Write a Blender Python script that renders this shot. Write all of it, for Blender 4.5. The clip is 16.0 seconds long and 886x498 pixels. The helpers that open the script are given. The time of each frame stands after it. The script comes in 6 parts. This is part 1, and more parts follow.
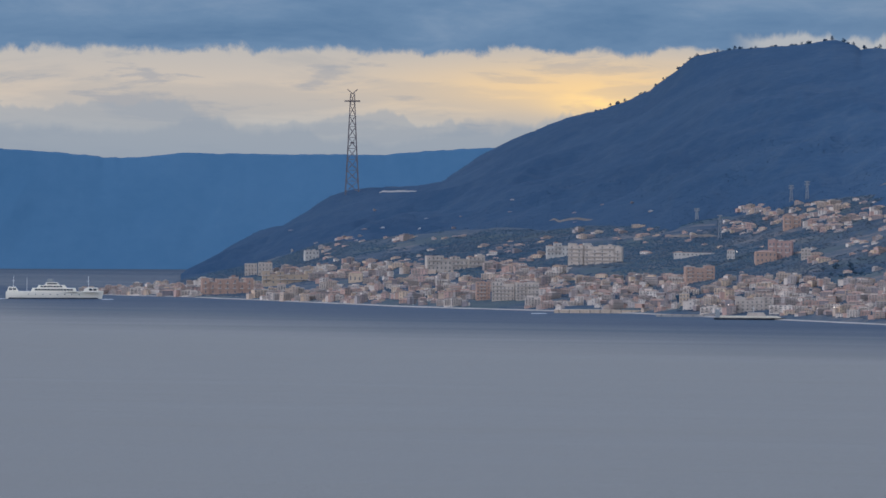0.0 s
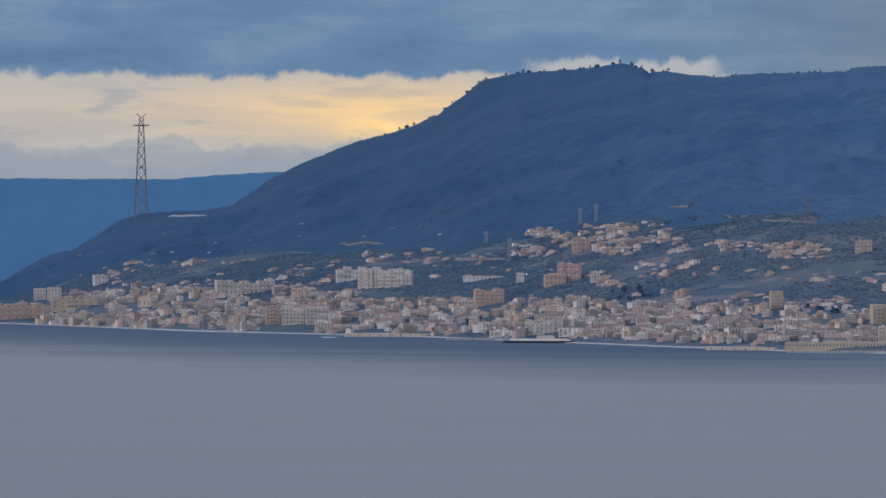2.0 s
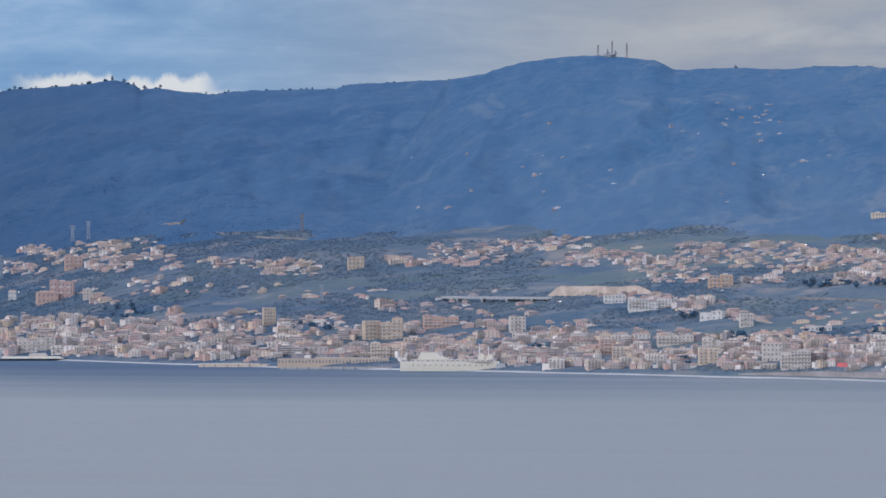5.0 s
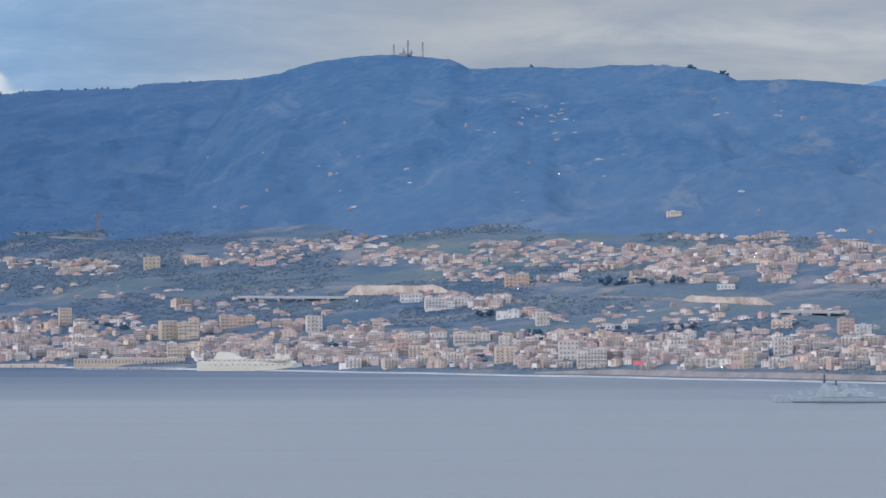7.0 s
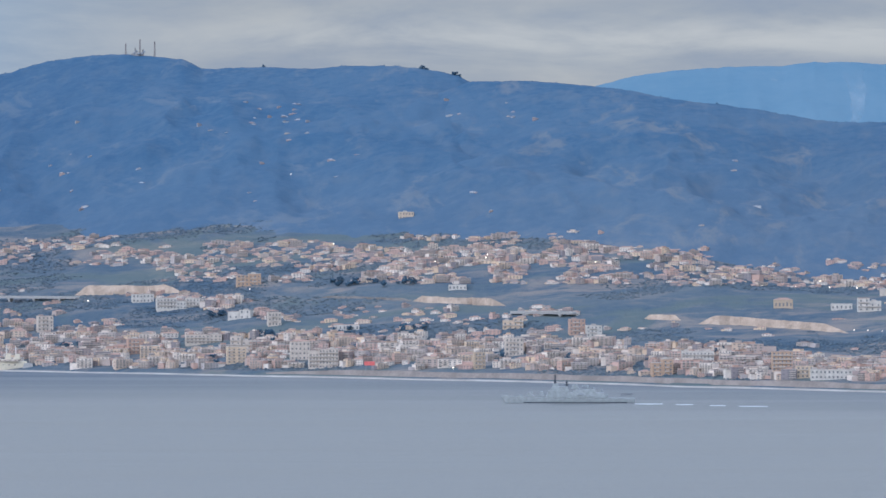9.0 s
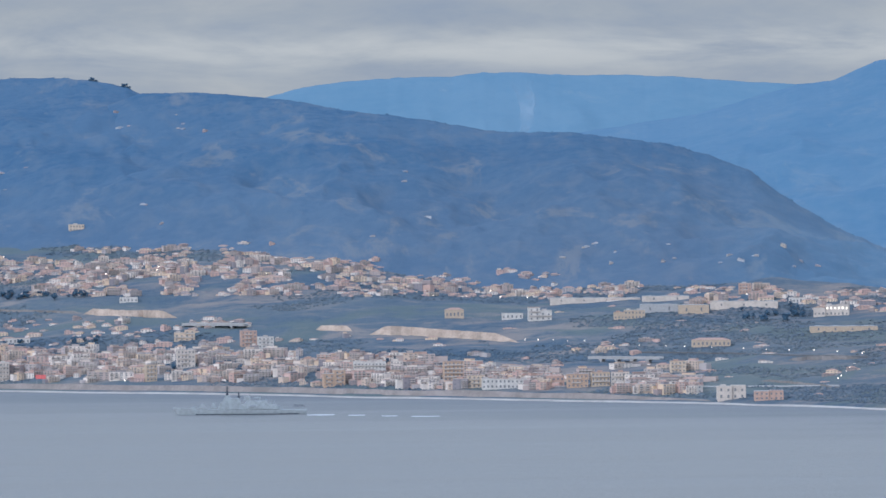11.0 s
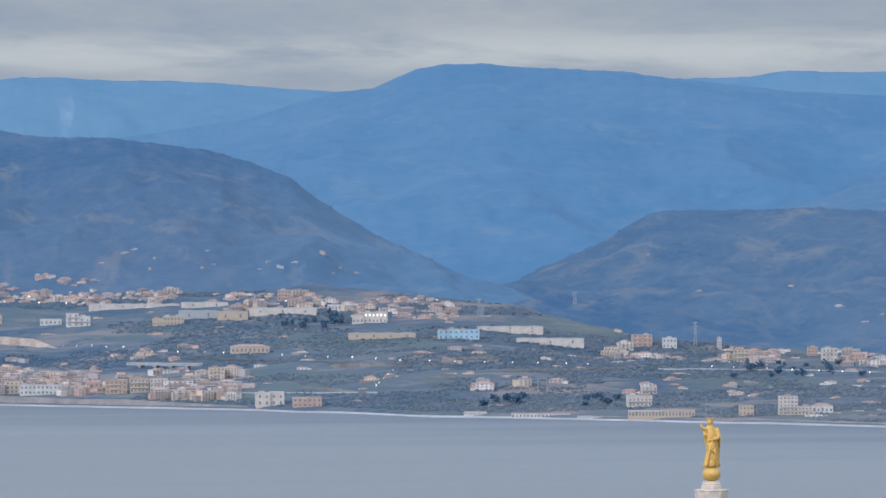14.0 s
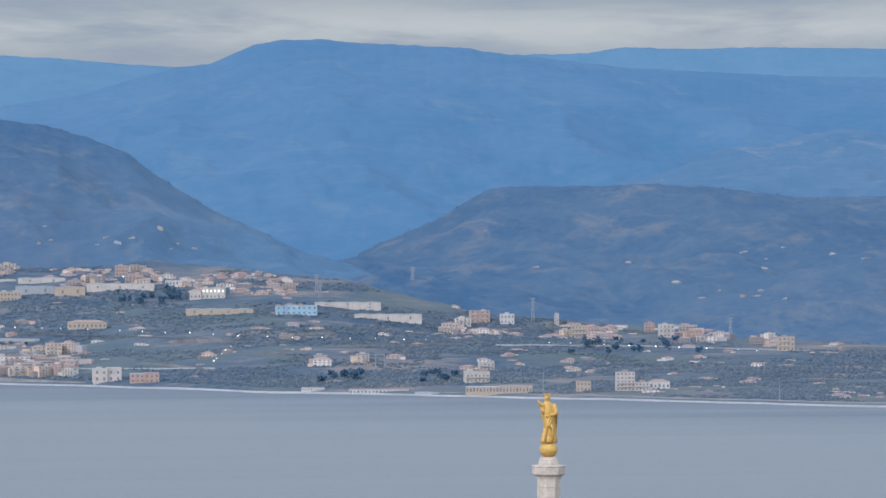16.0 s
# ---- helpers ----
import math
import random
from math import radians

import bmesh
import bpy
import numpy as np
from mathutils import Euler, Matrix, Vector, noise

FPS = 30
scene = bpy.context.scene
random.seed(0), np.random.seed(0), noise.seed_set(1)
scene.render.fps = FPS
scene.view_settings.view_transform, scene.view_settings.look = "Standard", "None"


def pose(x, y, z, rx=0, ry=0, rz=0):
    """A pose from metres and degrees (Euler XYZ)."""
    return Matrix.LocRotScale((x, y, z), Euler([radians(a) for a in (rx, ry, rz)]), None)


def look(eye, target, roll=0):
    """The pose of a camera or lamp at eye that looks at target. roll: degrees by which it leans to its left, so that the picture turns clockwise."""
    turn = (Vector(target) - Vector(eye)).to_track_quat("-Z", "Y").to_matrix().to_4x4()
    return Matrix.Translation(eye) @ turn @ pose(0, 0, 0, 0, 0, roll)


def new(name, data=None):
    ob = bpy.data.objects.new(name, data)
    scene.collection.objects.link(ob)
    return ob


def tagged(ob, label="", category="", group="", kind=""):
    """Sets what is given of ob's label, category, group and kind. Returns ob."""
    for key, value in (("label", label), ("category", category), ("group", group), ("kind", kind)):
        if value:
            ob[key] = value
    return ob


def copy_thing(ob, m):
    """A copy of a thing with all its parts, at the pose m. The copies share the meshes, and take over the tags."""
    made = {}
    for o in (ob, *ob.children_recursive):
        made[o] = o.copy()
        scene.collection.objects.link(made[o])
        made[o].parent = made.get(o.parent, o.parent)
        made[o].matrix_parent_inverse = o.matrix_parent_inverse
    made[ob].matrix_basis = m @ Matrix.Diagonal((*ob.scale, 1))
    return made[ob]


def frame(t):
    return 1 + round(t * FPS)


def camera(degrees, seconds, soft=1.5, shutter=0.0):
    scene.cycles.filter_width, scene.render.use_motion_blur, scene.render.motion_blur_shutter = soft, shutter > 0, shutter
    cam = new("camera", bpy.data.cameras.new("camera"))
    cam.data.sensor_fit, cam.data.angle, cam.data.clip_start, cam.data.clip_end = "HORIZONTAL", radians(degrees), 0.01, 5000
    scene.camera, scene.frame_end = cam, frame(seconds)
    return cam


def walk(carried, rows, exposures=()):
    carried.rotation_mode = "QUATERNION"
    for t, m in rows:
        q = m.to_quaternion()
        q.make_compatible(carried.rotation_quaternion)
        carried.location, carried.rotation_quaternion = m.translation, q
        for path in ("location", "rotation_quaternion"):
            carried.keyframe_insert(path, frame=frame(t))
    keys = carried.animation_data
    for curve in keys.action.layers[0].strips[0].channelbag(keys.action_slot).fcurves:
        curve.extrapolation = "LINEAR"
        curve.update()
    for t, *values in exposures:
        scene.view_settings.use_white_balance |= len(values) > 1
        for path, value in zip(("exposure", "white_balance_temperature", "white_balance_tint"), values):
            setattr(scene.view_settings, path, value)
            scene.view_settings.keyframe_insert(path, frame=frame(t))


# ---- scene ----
# The eye stands still on a hill over the strait and turns to the right.
EYE_Z = 81.0
AZ0 = 13.3
cam = camera(11.0, 16.0, soft=1.6)
TURN = [
    (0.0, 0.000, -0.7037, 0.321),
    (0.5, 0.480, -0.5908, 0.342),
    (1.0, 1.025, -0.4432, -0.006),
    (1.5, 1.982, -0.3470, 0.262),
    (2.0, 2.618, -0.3965, 0.143),
    (2.5, 3.644, -0.3072, -0.049),
    (3.0, 4.409, -0.1547, 0.168),
    (3.5, 5.295, -0.0946, -0.327),
    (4.0, 6.290, -0.1791, -0.161),
    (4.5, 7.387, -0.1503, -0.177),
    (4.7, 8.075, -0.1534, -0.096),
    (6.8, 11.115, -0.2118, -0.060),
    (7.0, 11.463, -0.1865, -0.131),
    (7.5, 12.077, -0.2029, 0.091),
    (8.0, 12.861, -0.1900, -0.099),
    (8.5, 14.217, -0.1777, 0.117),
    (9.0, 14.801, -0.1849, 0.010),
    (9.5, 16.112, -0.1423, -0.506),
    (9.7, 16.576, -0.1622, -0.370),
    (11.8, 20.667, -0.0027, -0.240),
    (12.0, 21.212, -0.0666, -0.081),
    (12.5, 22.225, 0.1520, -0.205),
    (13.0, 23.357, 0.1349, 0.219),
    (13.5, 23.898, 0.0029, 0.087),
    (14.0, 24.627, 0.0014, -0.054),
    (14.5, 25.370, -0.2102, 0.267),
    (15.0, 25.513, -0.2254, 0.482),
    (15.5, 25.783, -0.2124, 0.053),
    (16.0, 26.646, -0.2989, 0.027),
]


def aim(az, tilt, lean):
    return pose(0, 0, EYE_Z, 90 + tilt, 0, AZ0 - az) @ pose(0, 0, 0, 0, 0, lean)


walk(cam, [(t, aim(a, e, r)) for t, a, e, r in TURN],
     exposures=[(0.0, -0.09, 5000, 10), (2.0, -0.12, 5000, 10), (3.5, -0.16, 5000, 10), (4.0, 0.05, 5000, 10), (4.5, 0.36, 4990, 10), (7.0, 0.62, 4950, 8), (9.5, 0.60, 4910, 7), (16.0, 0.60, 4890, 6)])

# ---------------------------------------------------------------- sky and light
def maths(nt, op, a, b=None, c=None, clamp=False):
    n = nt.nodes.new("ShaderNodeMath")
    n.operation, n.use_clamp = op, clamp
    for i, v in enumerate((a, b, c)):
        if v is None:
            continue
        if isinstance(v, (int, float)):
            n.inputs[i].default_value = v
        else:
            nt.links.new(v, n.inputs[i])
    return n.outputs[0]


def vec(nt, x, y, z=0.0):
    n = nt.nodes.new("ShaderNodeCombineXYZ")
    for i, v in enumerate((x, y, z)):
        if isinstance(v, (int, float)):
            n.inputs[i].default_value = v
        else:
            nt.links.new(v, n.inputs[i])
    return n.outputs[0]


def fuzz(nt, v, scale, detail=4.0, rough=0.55, warp=0.0):
    n = nt.nodes.new("ShaderNodeTexNoise")
    n.inputs["Scale"].default_value, n.inputs["Detail"].default_value = scale, detail
    n.inputs["Roughness"].default_value, n.inputs["Distortion"].default_value = rough, warp
    nt.links.new(v, n.inputs["Vector"])
    return n.outputs["Fac"]


def ramp(nt, fac, *stops, ease="LINEAR"):
    n = nt.nodes.new("ShaderNodeValToRGB")
    n.color_ramp.interpolation = ease
    while len(n.color_ramp.elements) < len(stops):
        n.color_ramp.elements.new(0.5)
    for e, (p, c) in zip(n.color_ramp.elements, stops):
        e.position, e.color = p, (*c, 1)
    nt.links.new(fac, n.inputs[0])
    return n.outputs[0]


def mix(nt, fac, a, b, blend="MIX"):
    n = nt.nodes.new("ShaderNodeMix")
    n.data_type, n.blend_type = "RGBA", blend
    for i, v in ((0, fac), (6, a), (7, b)):
        if isinstance(v, (int, float)):
            n.inputs[i].default_value = v
        elif isinstance(v, tuple):
            n.inputs[i].default_value = (*v, 1)
        else:
            nt.links.new(v, n.inputs[i])
    return n.outputs[2]


def smooth(nt, v, lo, hi):
    n = nt.nodes.new("ShaderNodeMapRange")
    n.interpolation_type = "SMOOTHSTEP"
    nt.links.new(v, n.inputs[0])
    n.inputs[1].default_value, n.inputs[2].default_value = lo, hi
    return n.outputs[0]


def bell(nt, v, centre, width):
    q = maths(nt, "DIVIDE", maths(nt, "SUBTRACT", v, centre), width)
    return maths(nt, "EXPONENT", maths(nt, "MULTIPLY", maths(nt, "MULTIPLY", q, q), -1.0))


world = bpy.data.worlds.new("overcast_dawn")
scene.world = world
world.use_nodes = True
nt = world.node_tree
nt.nodes.clear()
out = nt.nodes.new("ShaderNodeOutputWorld")
bg = nt.nodes.new("ShaderNodeBackground")
nt.links.new(bg.outputs[0], out.inputs[0])
tc = nt.nodes.new("ShaderNodeTexCoord")
sep = nt.nodes.new("ShaderNodeSeparateXYZ")
nt.links.new(tc.outputs["Generated"], sep.inputs[0])
dx, dy, dz = sep.outputs
# bearing (degrees, as in TURN) and height (degrees) of each part of the sky
bearing = maths(nt, "ADD", maths(nt, "MULTIPLY", maths(nt, "ARCTAN2", dx, dy), 57.2958), AZ0)
height = maths(nt, "MULTIPLY", maths(nt, "ARCSINE", dz), 57.2958)
sky = nt.nodes.new("ShaderNodeTexSky")
sky.sky_type, sky.sun_disc = "NISHITA", False
sky.sun_elevation, sky.sun_rotation = radians(30), radians(223)
clear = mix(nt, 1.0, sky.outputs[0], (0.10, 0.10, 0.10), "MULTIPLY")
# cloud deck: long streaks low down, larger billows above
low = vec(nt, maths(nt, "MULTIPLY", bearing, 0.16), maths(nt, "MULTIPLY", height, 0.85), 3.1)
streak = fuzz(nt, low, 1.6, 6.0, 0.6, 0.35)
billow = fuzz(nt, vec(nt, maths(nt, "MULTIPLY", bearing, 0.55), maths(nt, "MULTIPLY", height, 1.6), 7.7), 1.9, 6.0, 0.62, 0.5)
tex = maths(nt, "ADD", maths(nt, "MULTIPLY", streak, 0.72), maths(nt, "MULTIPLY", billow, 0.28))
deck_blue = ramp(nt, tex, (0.32, (0.140, 0.205, 0.270)), (0.50, (0.200, 0.262, 0.315)), (0.70, (0.31, 0.345, 0.365)))
deck_grey = ramp(nt, tex, (0.34, (0.238, 0.229, 0.221)), (0.50, (0.279, 0.255, 0.225)), (0.66, (0.335, 0.292, 0.238)))
deck = mix(nt, smooth(nt, bearing, 4.0, 12.5), deck_blue, deck_grey)
# brighter strip under the deck along the far ridges
strip = maths(nt, "MULTIPLY", bell(nt, height, 2.45, 0.28), maths(nt, "MULTIPLY", smooth(nt, bearing, 9.0, 16.0), smooth(nt, streak, 0.34, 0.62)))
deck = mix(nt, maths(nt, "MULTIPLY", strip, 0.75), deck, (0.44, 0.375, 0.295))
# gap of clear dawn sky under the deck
ragged = fuzz(nt, vec(nt, bearing, maths(nt, "MULTIPLY", height, 0.8), 1.3), 1.5, 6.0, 0.65, 0.2)
edge = maths(nt, "ADD", height, maths(nt, "MULTIPLY", maths(nt, "SUBTRACT", ragged, 0.5), 0.55))
gap = maths(nt, "SUBTRACT", 1.0, smooth(nt, edge, 1.70, 1.82))
gap = maths(nt, "MULTIPLY", gap, maths(nt, "SUBTRACT", 1.0, smooth(nt, bearing, 5.5, 7.0)))
dawn = ramp(nt, maths(nt, "DIVIDE", height, 2.0), (0.20, (0.43, 0.41, 0.36)), (0.40, (0.60, 0.50, 0.37)), (0.62, (0.77, 0.56, 0.35)), (0.90, (0.62, 0.50, 0.36)))
core = maths(nt, "MULTIPLY", bell(nt, bearing, 2.0, 2.3), bell(nt, height, 1.28, 0.36))
dawn = mix(nt, core, dawn, (1.12, 0.67, 0.25))
sun_spot = maths(nt, "MULTIPLY", bell(nt, bearing, 1.9, 0.55), bell(nt, height, 1.1, 0.14))
dawn = mix(nt, sun_spot, dawn, (1.5, 0.85, 0.22))
# low banks of pale cumulus with uneven tops in front of the glow
def cloud_bank(seed, top, swing, soft_edge):
    bumps = fuzz(nt, vec(nt, maths(nt, "MULTIPLY", bearing, 0.8), maths(nt, "MULTIPLY", height, 0.35), seed), 1.1, 5.0, 0.55, 0.2)
    level_ = maths(nt, "ADD", top, maths(nt, "MULTIPLY", maths(nt, "SUBTRACT", bumps, 0.5), swing))
    return smooth(nt, maths(nt, "SUBTRACT", level_, height), 0.0, soft_edge)


shade = maths(nt, "SUBTRACT", 1.0, maths(nt, "MULTIPLY", core, 0.6))
layers = maths(nt, "MULTIPLY", smooth(nt, streak, 0.48, 0.60), 0.40)
dawn = mix(nt, maths(nt, "MULTIPLY", layers, shade), dawn, (0.48, 0.41, 0.32))
wisps = fuzz(nt, vec(nt, maths(nt, "MULTIPLY", bearing, 0.5), maths(nt, "MULTIPLY", height, 2.6), 9.2), 1.3, 5.0, 0.6, 0.3)
dawn = mix(nt, maths(nt, "MULTIPLY", maths(nt, "MULTIPLY", smooth(nt, wisps, 0.52, 0.64), 0.5), shade), dawn, (0.36, 0.34, 0.31))
dawn = mix(nt, maths(nt, "MULTIPLY", cloud_bank(4.4, 1.00, 1.3, 0.08), 0.60), dawn, (0.43, 0.395, 0.335))
dawn = mix(nt, maths(nt, "MULTIPLY", cloud_bank(8.1, 0.82, 0.9, 0.12), 0.55), dawn, (0.36, 0.35, 0.32))
deck = mix(nt, gap, deck, dawn)
# bright break in the deck behind the first summit
window_ = maths(nt, "MULTIPLY", smooth(nt, bearing, 3.5, 4.0), maths(nt, "SUBTRACT", 1.0, smooth(nt, bearing, 5.85, 6.2)))
torn = fuzz(nt, vec(nt, maths(nt, "MULTIPLY", bearing, 1.1), maths(nt, "MULTIPLY", height, 0.6), 2.2), 1.6, 5.0, 0.6, 0.2)
brk = maths(nt, "MULTIPLY", window_, maths(nt, "SUBTRACT", 1.0, smooth(nt, maths(nt, "ADD", height, maths(nt, "MULTIPLY", maths(nt, "SUBTRACT", torn, 0.5), 0.7)), 1.90, 2.02)))
deck = mix(nt, maths(nt, "MULTIPLY", brk, 0.85), deck, (0.62, 0.52, 0.39))
# the deck thins out higher up and behind
thin = ramp(nt, fuzz(nt, vec(nt, maths(nt, "MULTIPLY", dx, 3.0), maths(nt, "MULTIPLY", dy, 3.0), maths(nt, "MULTIPLY", dz, 5.0)), 1.2, 5.0), (0.35, (0.80, 0.81, 0.86)), (0.65, (1.0, 1.0, 1.02)))
over = mix(nt, 0.25, thin, clear)
deck = mix(nt, smooth(nt, height, 3.2, 6.5), deck, (1.02, 0.88, 0.735))
final = mix(nt, smooth(nt, height, 10.0, 28.0), deck, over)
nt.links.new(final, bg.inputs[0])
bg.inputs[1].default_value = 1.0

sun_data = bpy.data.lights.new("sun", "SUN")
sun_data.energy, sun_data.angle, sun_data.color = 1.25, radians(12), (1.0, 0.84, 0.70)
sun_ob = new("sun", sun_data)
sun_ob.matrix_world = look((-3000, 0, 2300), (0, 2800, 60))

# ---------------------------------------------------------------- materials
def surface(name, rough=0.8, metal=0.0):
    m = bpy.data.materials.new(name)
    m.use_nodes = True
    t = m.node_tree
    b = t.nodes["Principled BSDF"]
    b.inputs["Roughness"].default_value, b.inputs["Metallic"].default_value = rough, metal
    b.inputs["Specular IOR Level"].default_value = 0.3
    return m, t, b


def where(t):
    return t.nodes.new("ShaderNodeNewGeometry").outputs["Position"]


def own(t):
    return t.nodes.new("ShaderNodeTexCoord").outputs["Object"]


def relief(t, b, fac, strength, distance):
    n = t.nodes.new("ShaderNodeBump")
    n.inputs["Strength"].default_value, n.inputs["Distance"].default_value = strength, distance
    t.links.new(fac, n.inputs["Height"])
    t.links.new(n.outputs[0], b.inputs["Normal"])


def slope_material(name, dark, mid, bare, bareness, fine=0.11, green=None, bumps=4.0, bands=0.14, grain=(0.9, 0.35, 1.2), show=0.75):
    """Wooded slope: dark copses, scrub and patches of bare earth, with painted haze."""
    m, t, b = surface(name, 0.95)
    b.inputs["Specular IOR Level"].default_value = 0.1
    p = where(t)
    big = fuzz(t, p, 0.006, 5.0, 0.6, 0.6)
    small = fuzz(t, p, fine, 5.0, 0.65)
    fac = maths(t, "ADD", maths(t, "MULTIPLY", big, 0.6), maths(t, "MULTIPLY", small, 0.4))
    col = ramp(t, fac, (0.40, dark), (0.60, mid))
    mp_ = t.nodes.new("ShaderNodeMapping")
    mp_.inputs["Scale"].default_value = grain
    t.links.new(p, mp_.inputs["Vector"])
    patch = fuzz(t, mp_.outputs[0], 0.022, 7.0, 0.72, 0.5)
    strips = fuzz(t, mp_.outputs[0], 0.06, 5.0, 0.65, 0.3)
    col = mix(t, maths(t, "MULTIPLY", smooth(t, strips, 0.48, 0.66), bands), col, tuple((x + y) / 2 for x, y in zip(mid, bare)))
    col = mix(t, maths(t, "MULTIPLY", smooth(t, patch, 0.62 - bareness, 0.76 - bareness), show), col, bare)
    if green:
        col = mix(t, maths(t, "MULTIPLY", smooth(t, fuzz(t, mp_.outputs[0], 0.014, 5.0, 0.6, 0.8), 0.5, 0.6), 0.7), col, green)
    t.links.new(col, b.inputs["Base Color"])
    relief(t, b, small, 0.6, bumps)
    return m


def changing_slope(name, stops, fine=0.11, bumps=3.0, bands=0.30):
    """Coastal wooded slopes: wood, scrub and bare earth, haze painted in by bearing."""
    m, t, b = surface(name, 0.95)
    b.inputs["Specular IOR Level"].default_value = 0.1
    p = where(t)
    s_ = t.nodes.new("ShaderNodeSeparateXYZ")
    t.links.new(p, s_.inputs[0])
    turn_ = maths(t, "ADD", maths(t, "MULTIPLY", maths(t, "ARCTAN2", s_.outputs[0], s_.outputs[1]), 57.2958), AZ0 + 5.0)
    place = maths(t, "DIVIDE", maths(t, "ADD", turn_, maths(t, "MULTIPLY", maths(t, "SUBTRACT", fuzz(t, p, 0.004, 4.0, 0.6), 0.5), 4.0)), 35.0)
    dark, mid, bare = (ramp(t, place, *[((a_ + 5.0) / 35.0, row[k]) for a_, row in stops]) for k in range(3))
    big = fuzz(t, p, 0.006, 5.0, 0.6, 0.6)
    small = fuzz(t, p, fine, 5.0, 0.65)
    fac = maths(t, "ADD", maths(t, "MULTIPLY", big, 0.55), maths(t, "MULTIPLY", small, 0.45))
    col = mix(t, smooth(t, fac, 0.40, 0.60), dark, mid)
    mp_ = t.nodes.new("ShaderNodeMapping")
    mp_.inputs["Scale"].default_value = (0.9, 0.35, 1.2)
    t.links.new(p, mp_.inputs["Vector"])
    patch = fuzz(t, mp_.outputs[0], 0.022, 7.0, 0.72, 0.5)
    strips = fuzz(t, mp_.outputs[0], 0.06, 5.0, 0.65, 0.3)
    share = maths(t, "MULTIPLY", smooth(t, place, 0.28, 0.42), 1.0)
    col = mix(t, maths(t, "MULTIPLY", smooth(t, strips, 0.46, 0.66), bands), col, bare)
    col = mix(t, maths(t, "MULTIPLY", maths(t, "MULTIPLY", smooth(t, patch, 0.54, 0.64), 0.8), share), col, bare)
    worked = maths(t, "SUBTRACT", 1.0, smooth(t, maths(t, "ADD", s_.outputs[2], maths(t, "MULTIPLY", maths(t, "SUBTRACT", big, 0.5), 90.0)), 75.0, 165.0))
    col = mix(t, maths(t, "MULTIPLY", maths(t, "MULTIPLY", worked, 0.30), share), col, bare)
    t.links.new(col, b.inputs["Base Color"])
    relief(t, b, small, 0.5, bumps)
    return m


def plain(name, colour, rough=0.7, metal=0.0, grime=0.25, scale=1.5):
    m, t, b = surface(name, rough, metal)
    n = fuzz(t, own(t), scale, 5.0, 0.6)
    n2 = fuzz(t, own(t), scale * 9, 3.0, 0.6)
    f = maths(t, "ADD", maths(t, "MULTIPLY", n, 0.65), maths(t, "MULTIPLY", n2, 0.35))
    dirty = tuple(c * (1 - grime) for c in colour)
    t.links.new(ramp(t, f, (0.40, dirty), (0.60, colour)), b.inputs["Base Color"])
    relief(t, b, n2, 0.2, 0.03)
    return m


SHADES = [(0.0, (0.58, 0.48, 0.38)), (0.11, (0.44, 0.38, 0.35)), (0.22, (0.50, 0.35, 0.29)), (0.31, (0.80, 0.75, 0.68)), (0.42, (0.28, 0.24, 0.24)), (0.52, (0.72, 0.58, 0.41)),
          (0.61, (0.23, 0.22, 0.25)), (0.70, (0.56, 0.40, 0.35)), (0.80, (0.42, 0.40, 0.40)), (0.90, (0.72, 0.68, 0.62))]


def render_wall(name, island, tone=(1.0, 0.94, 0.90)):
    """House render in a range of creams, pinks and whites, one shade a house."""
    m, t, b = surface(name, 0.85)
    if island:
        rnd = t.nodes.new("ShaderNodeNewGeometry").outputs["Random Per Island"]
    else:
        rnd = t.nodes.new("ShaderNodeObjectInfo").outputs["Random"]
    col = ramp(t, rnd, *[(p_, tuple(c_ * k_ for c_, k_ in zip(rgb_, tone))) for p_, rgb_ in SHADES], ease="CONSTANT")
    n = fuzz(t, where(t), 0.55, 5.0, 0.65)
    n2 = fuzz(t, where(t), 3.0, 3.0, 0.6)
    f = maths(t, "ADD", maths(t, "MULTIPLY", n, 0.6), maths(t, "MULTIPLY", n2, 0.4))
    col = mix(t, ramp(t, f, (0.35, (0.45, 0.45, 0.45)), (0.64, (0.04, 0.04, 0.04))), col, (0.30, 0.26, 0.25))
    t.links.new(col, b.inputs["Base Color"])
    relief(t, b, n2, 0.2, 0.05)
    return m


def roofing(name, island):
    m, t, b = surface(name, 0.9)
    if island:
        rnd = t.nodes.new("ShaderNodeNewGeometry").outputs["Random Per Island"]
    else:
        rnd = t.nodes.new("ShaderNodeObjectInfo").outputs["Random"]
    col = ramp(t, rnd, (0.0, (0.42, 0.29, 0.23)), (0.25, (0.46, 0.43, 0.40)), (0.55, (0.36, 0.30, 0.28)), (0.75, (0.54, 0.50, 0.45)), ease="CONSTANT")
    n = fuzz(t, where(t), 1.2, 4.0, 0.6)
    t.links.new(mix(t, maths(t, "MULTIPLY", n, 0.6), col, (0.24, 0.18, 0.15)), b.inputs["Base Color"])
    relief(t, b, n, 0.3, 0.05)
    return m


M_WALL, M_WALL_I = render_wall("rendered_wall", False), render_wall("rendered_walls", True)
# Hillside houses: a blue-grey haze tint is multiplied into the wall colours
M_WALL_FAR = render_wall("haze_tinted_walls", True, (0.60, 0.66, 0.76))
M_ROOF, M_ROOF_I = roofing("tiled_roof", False), roofing("tiled_roofs", True)
M_TILE = plain("terracotta_tiles", (0.43, 0.29, 0.23), 0.9, grime=0.35)
M_WIN, tw, bw = surface("window_glass", 0.15)
bw.inputs["Base Color"].default_value = (0.185, 0.185, 0.195, 1)
M_SLAB = plain("balcony_render", (0.52, 0.46, 0.41), 0.85, grime=0.3)
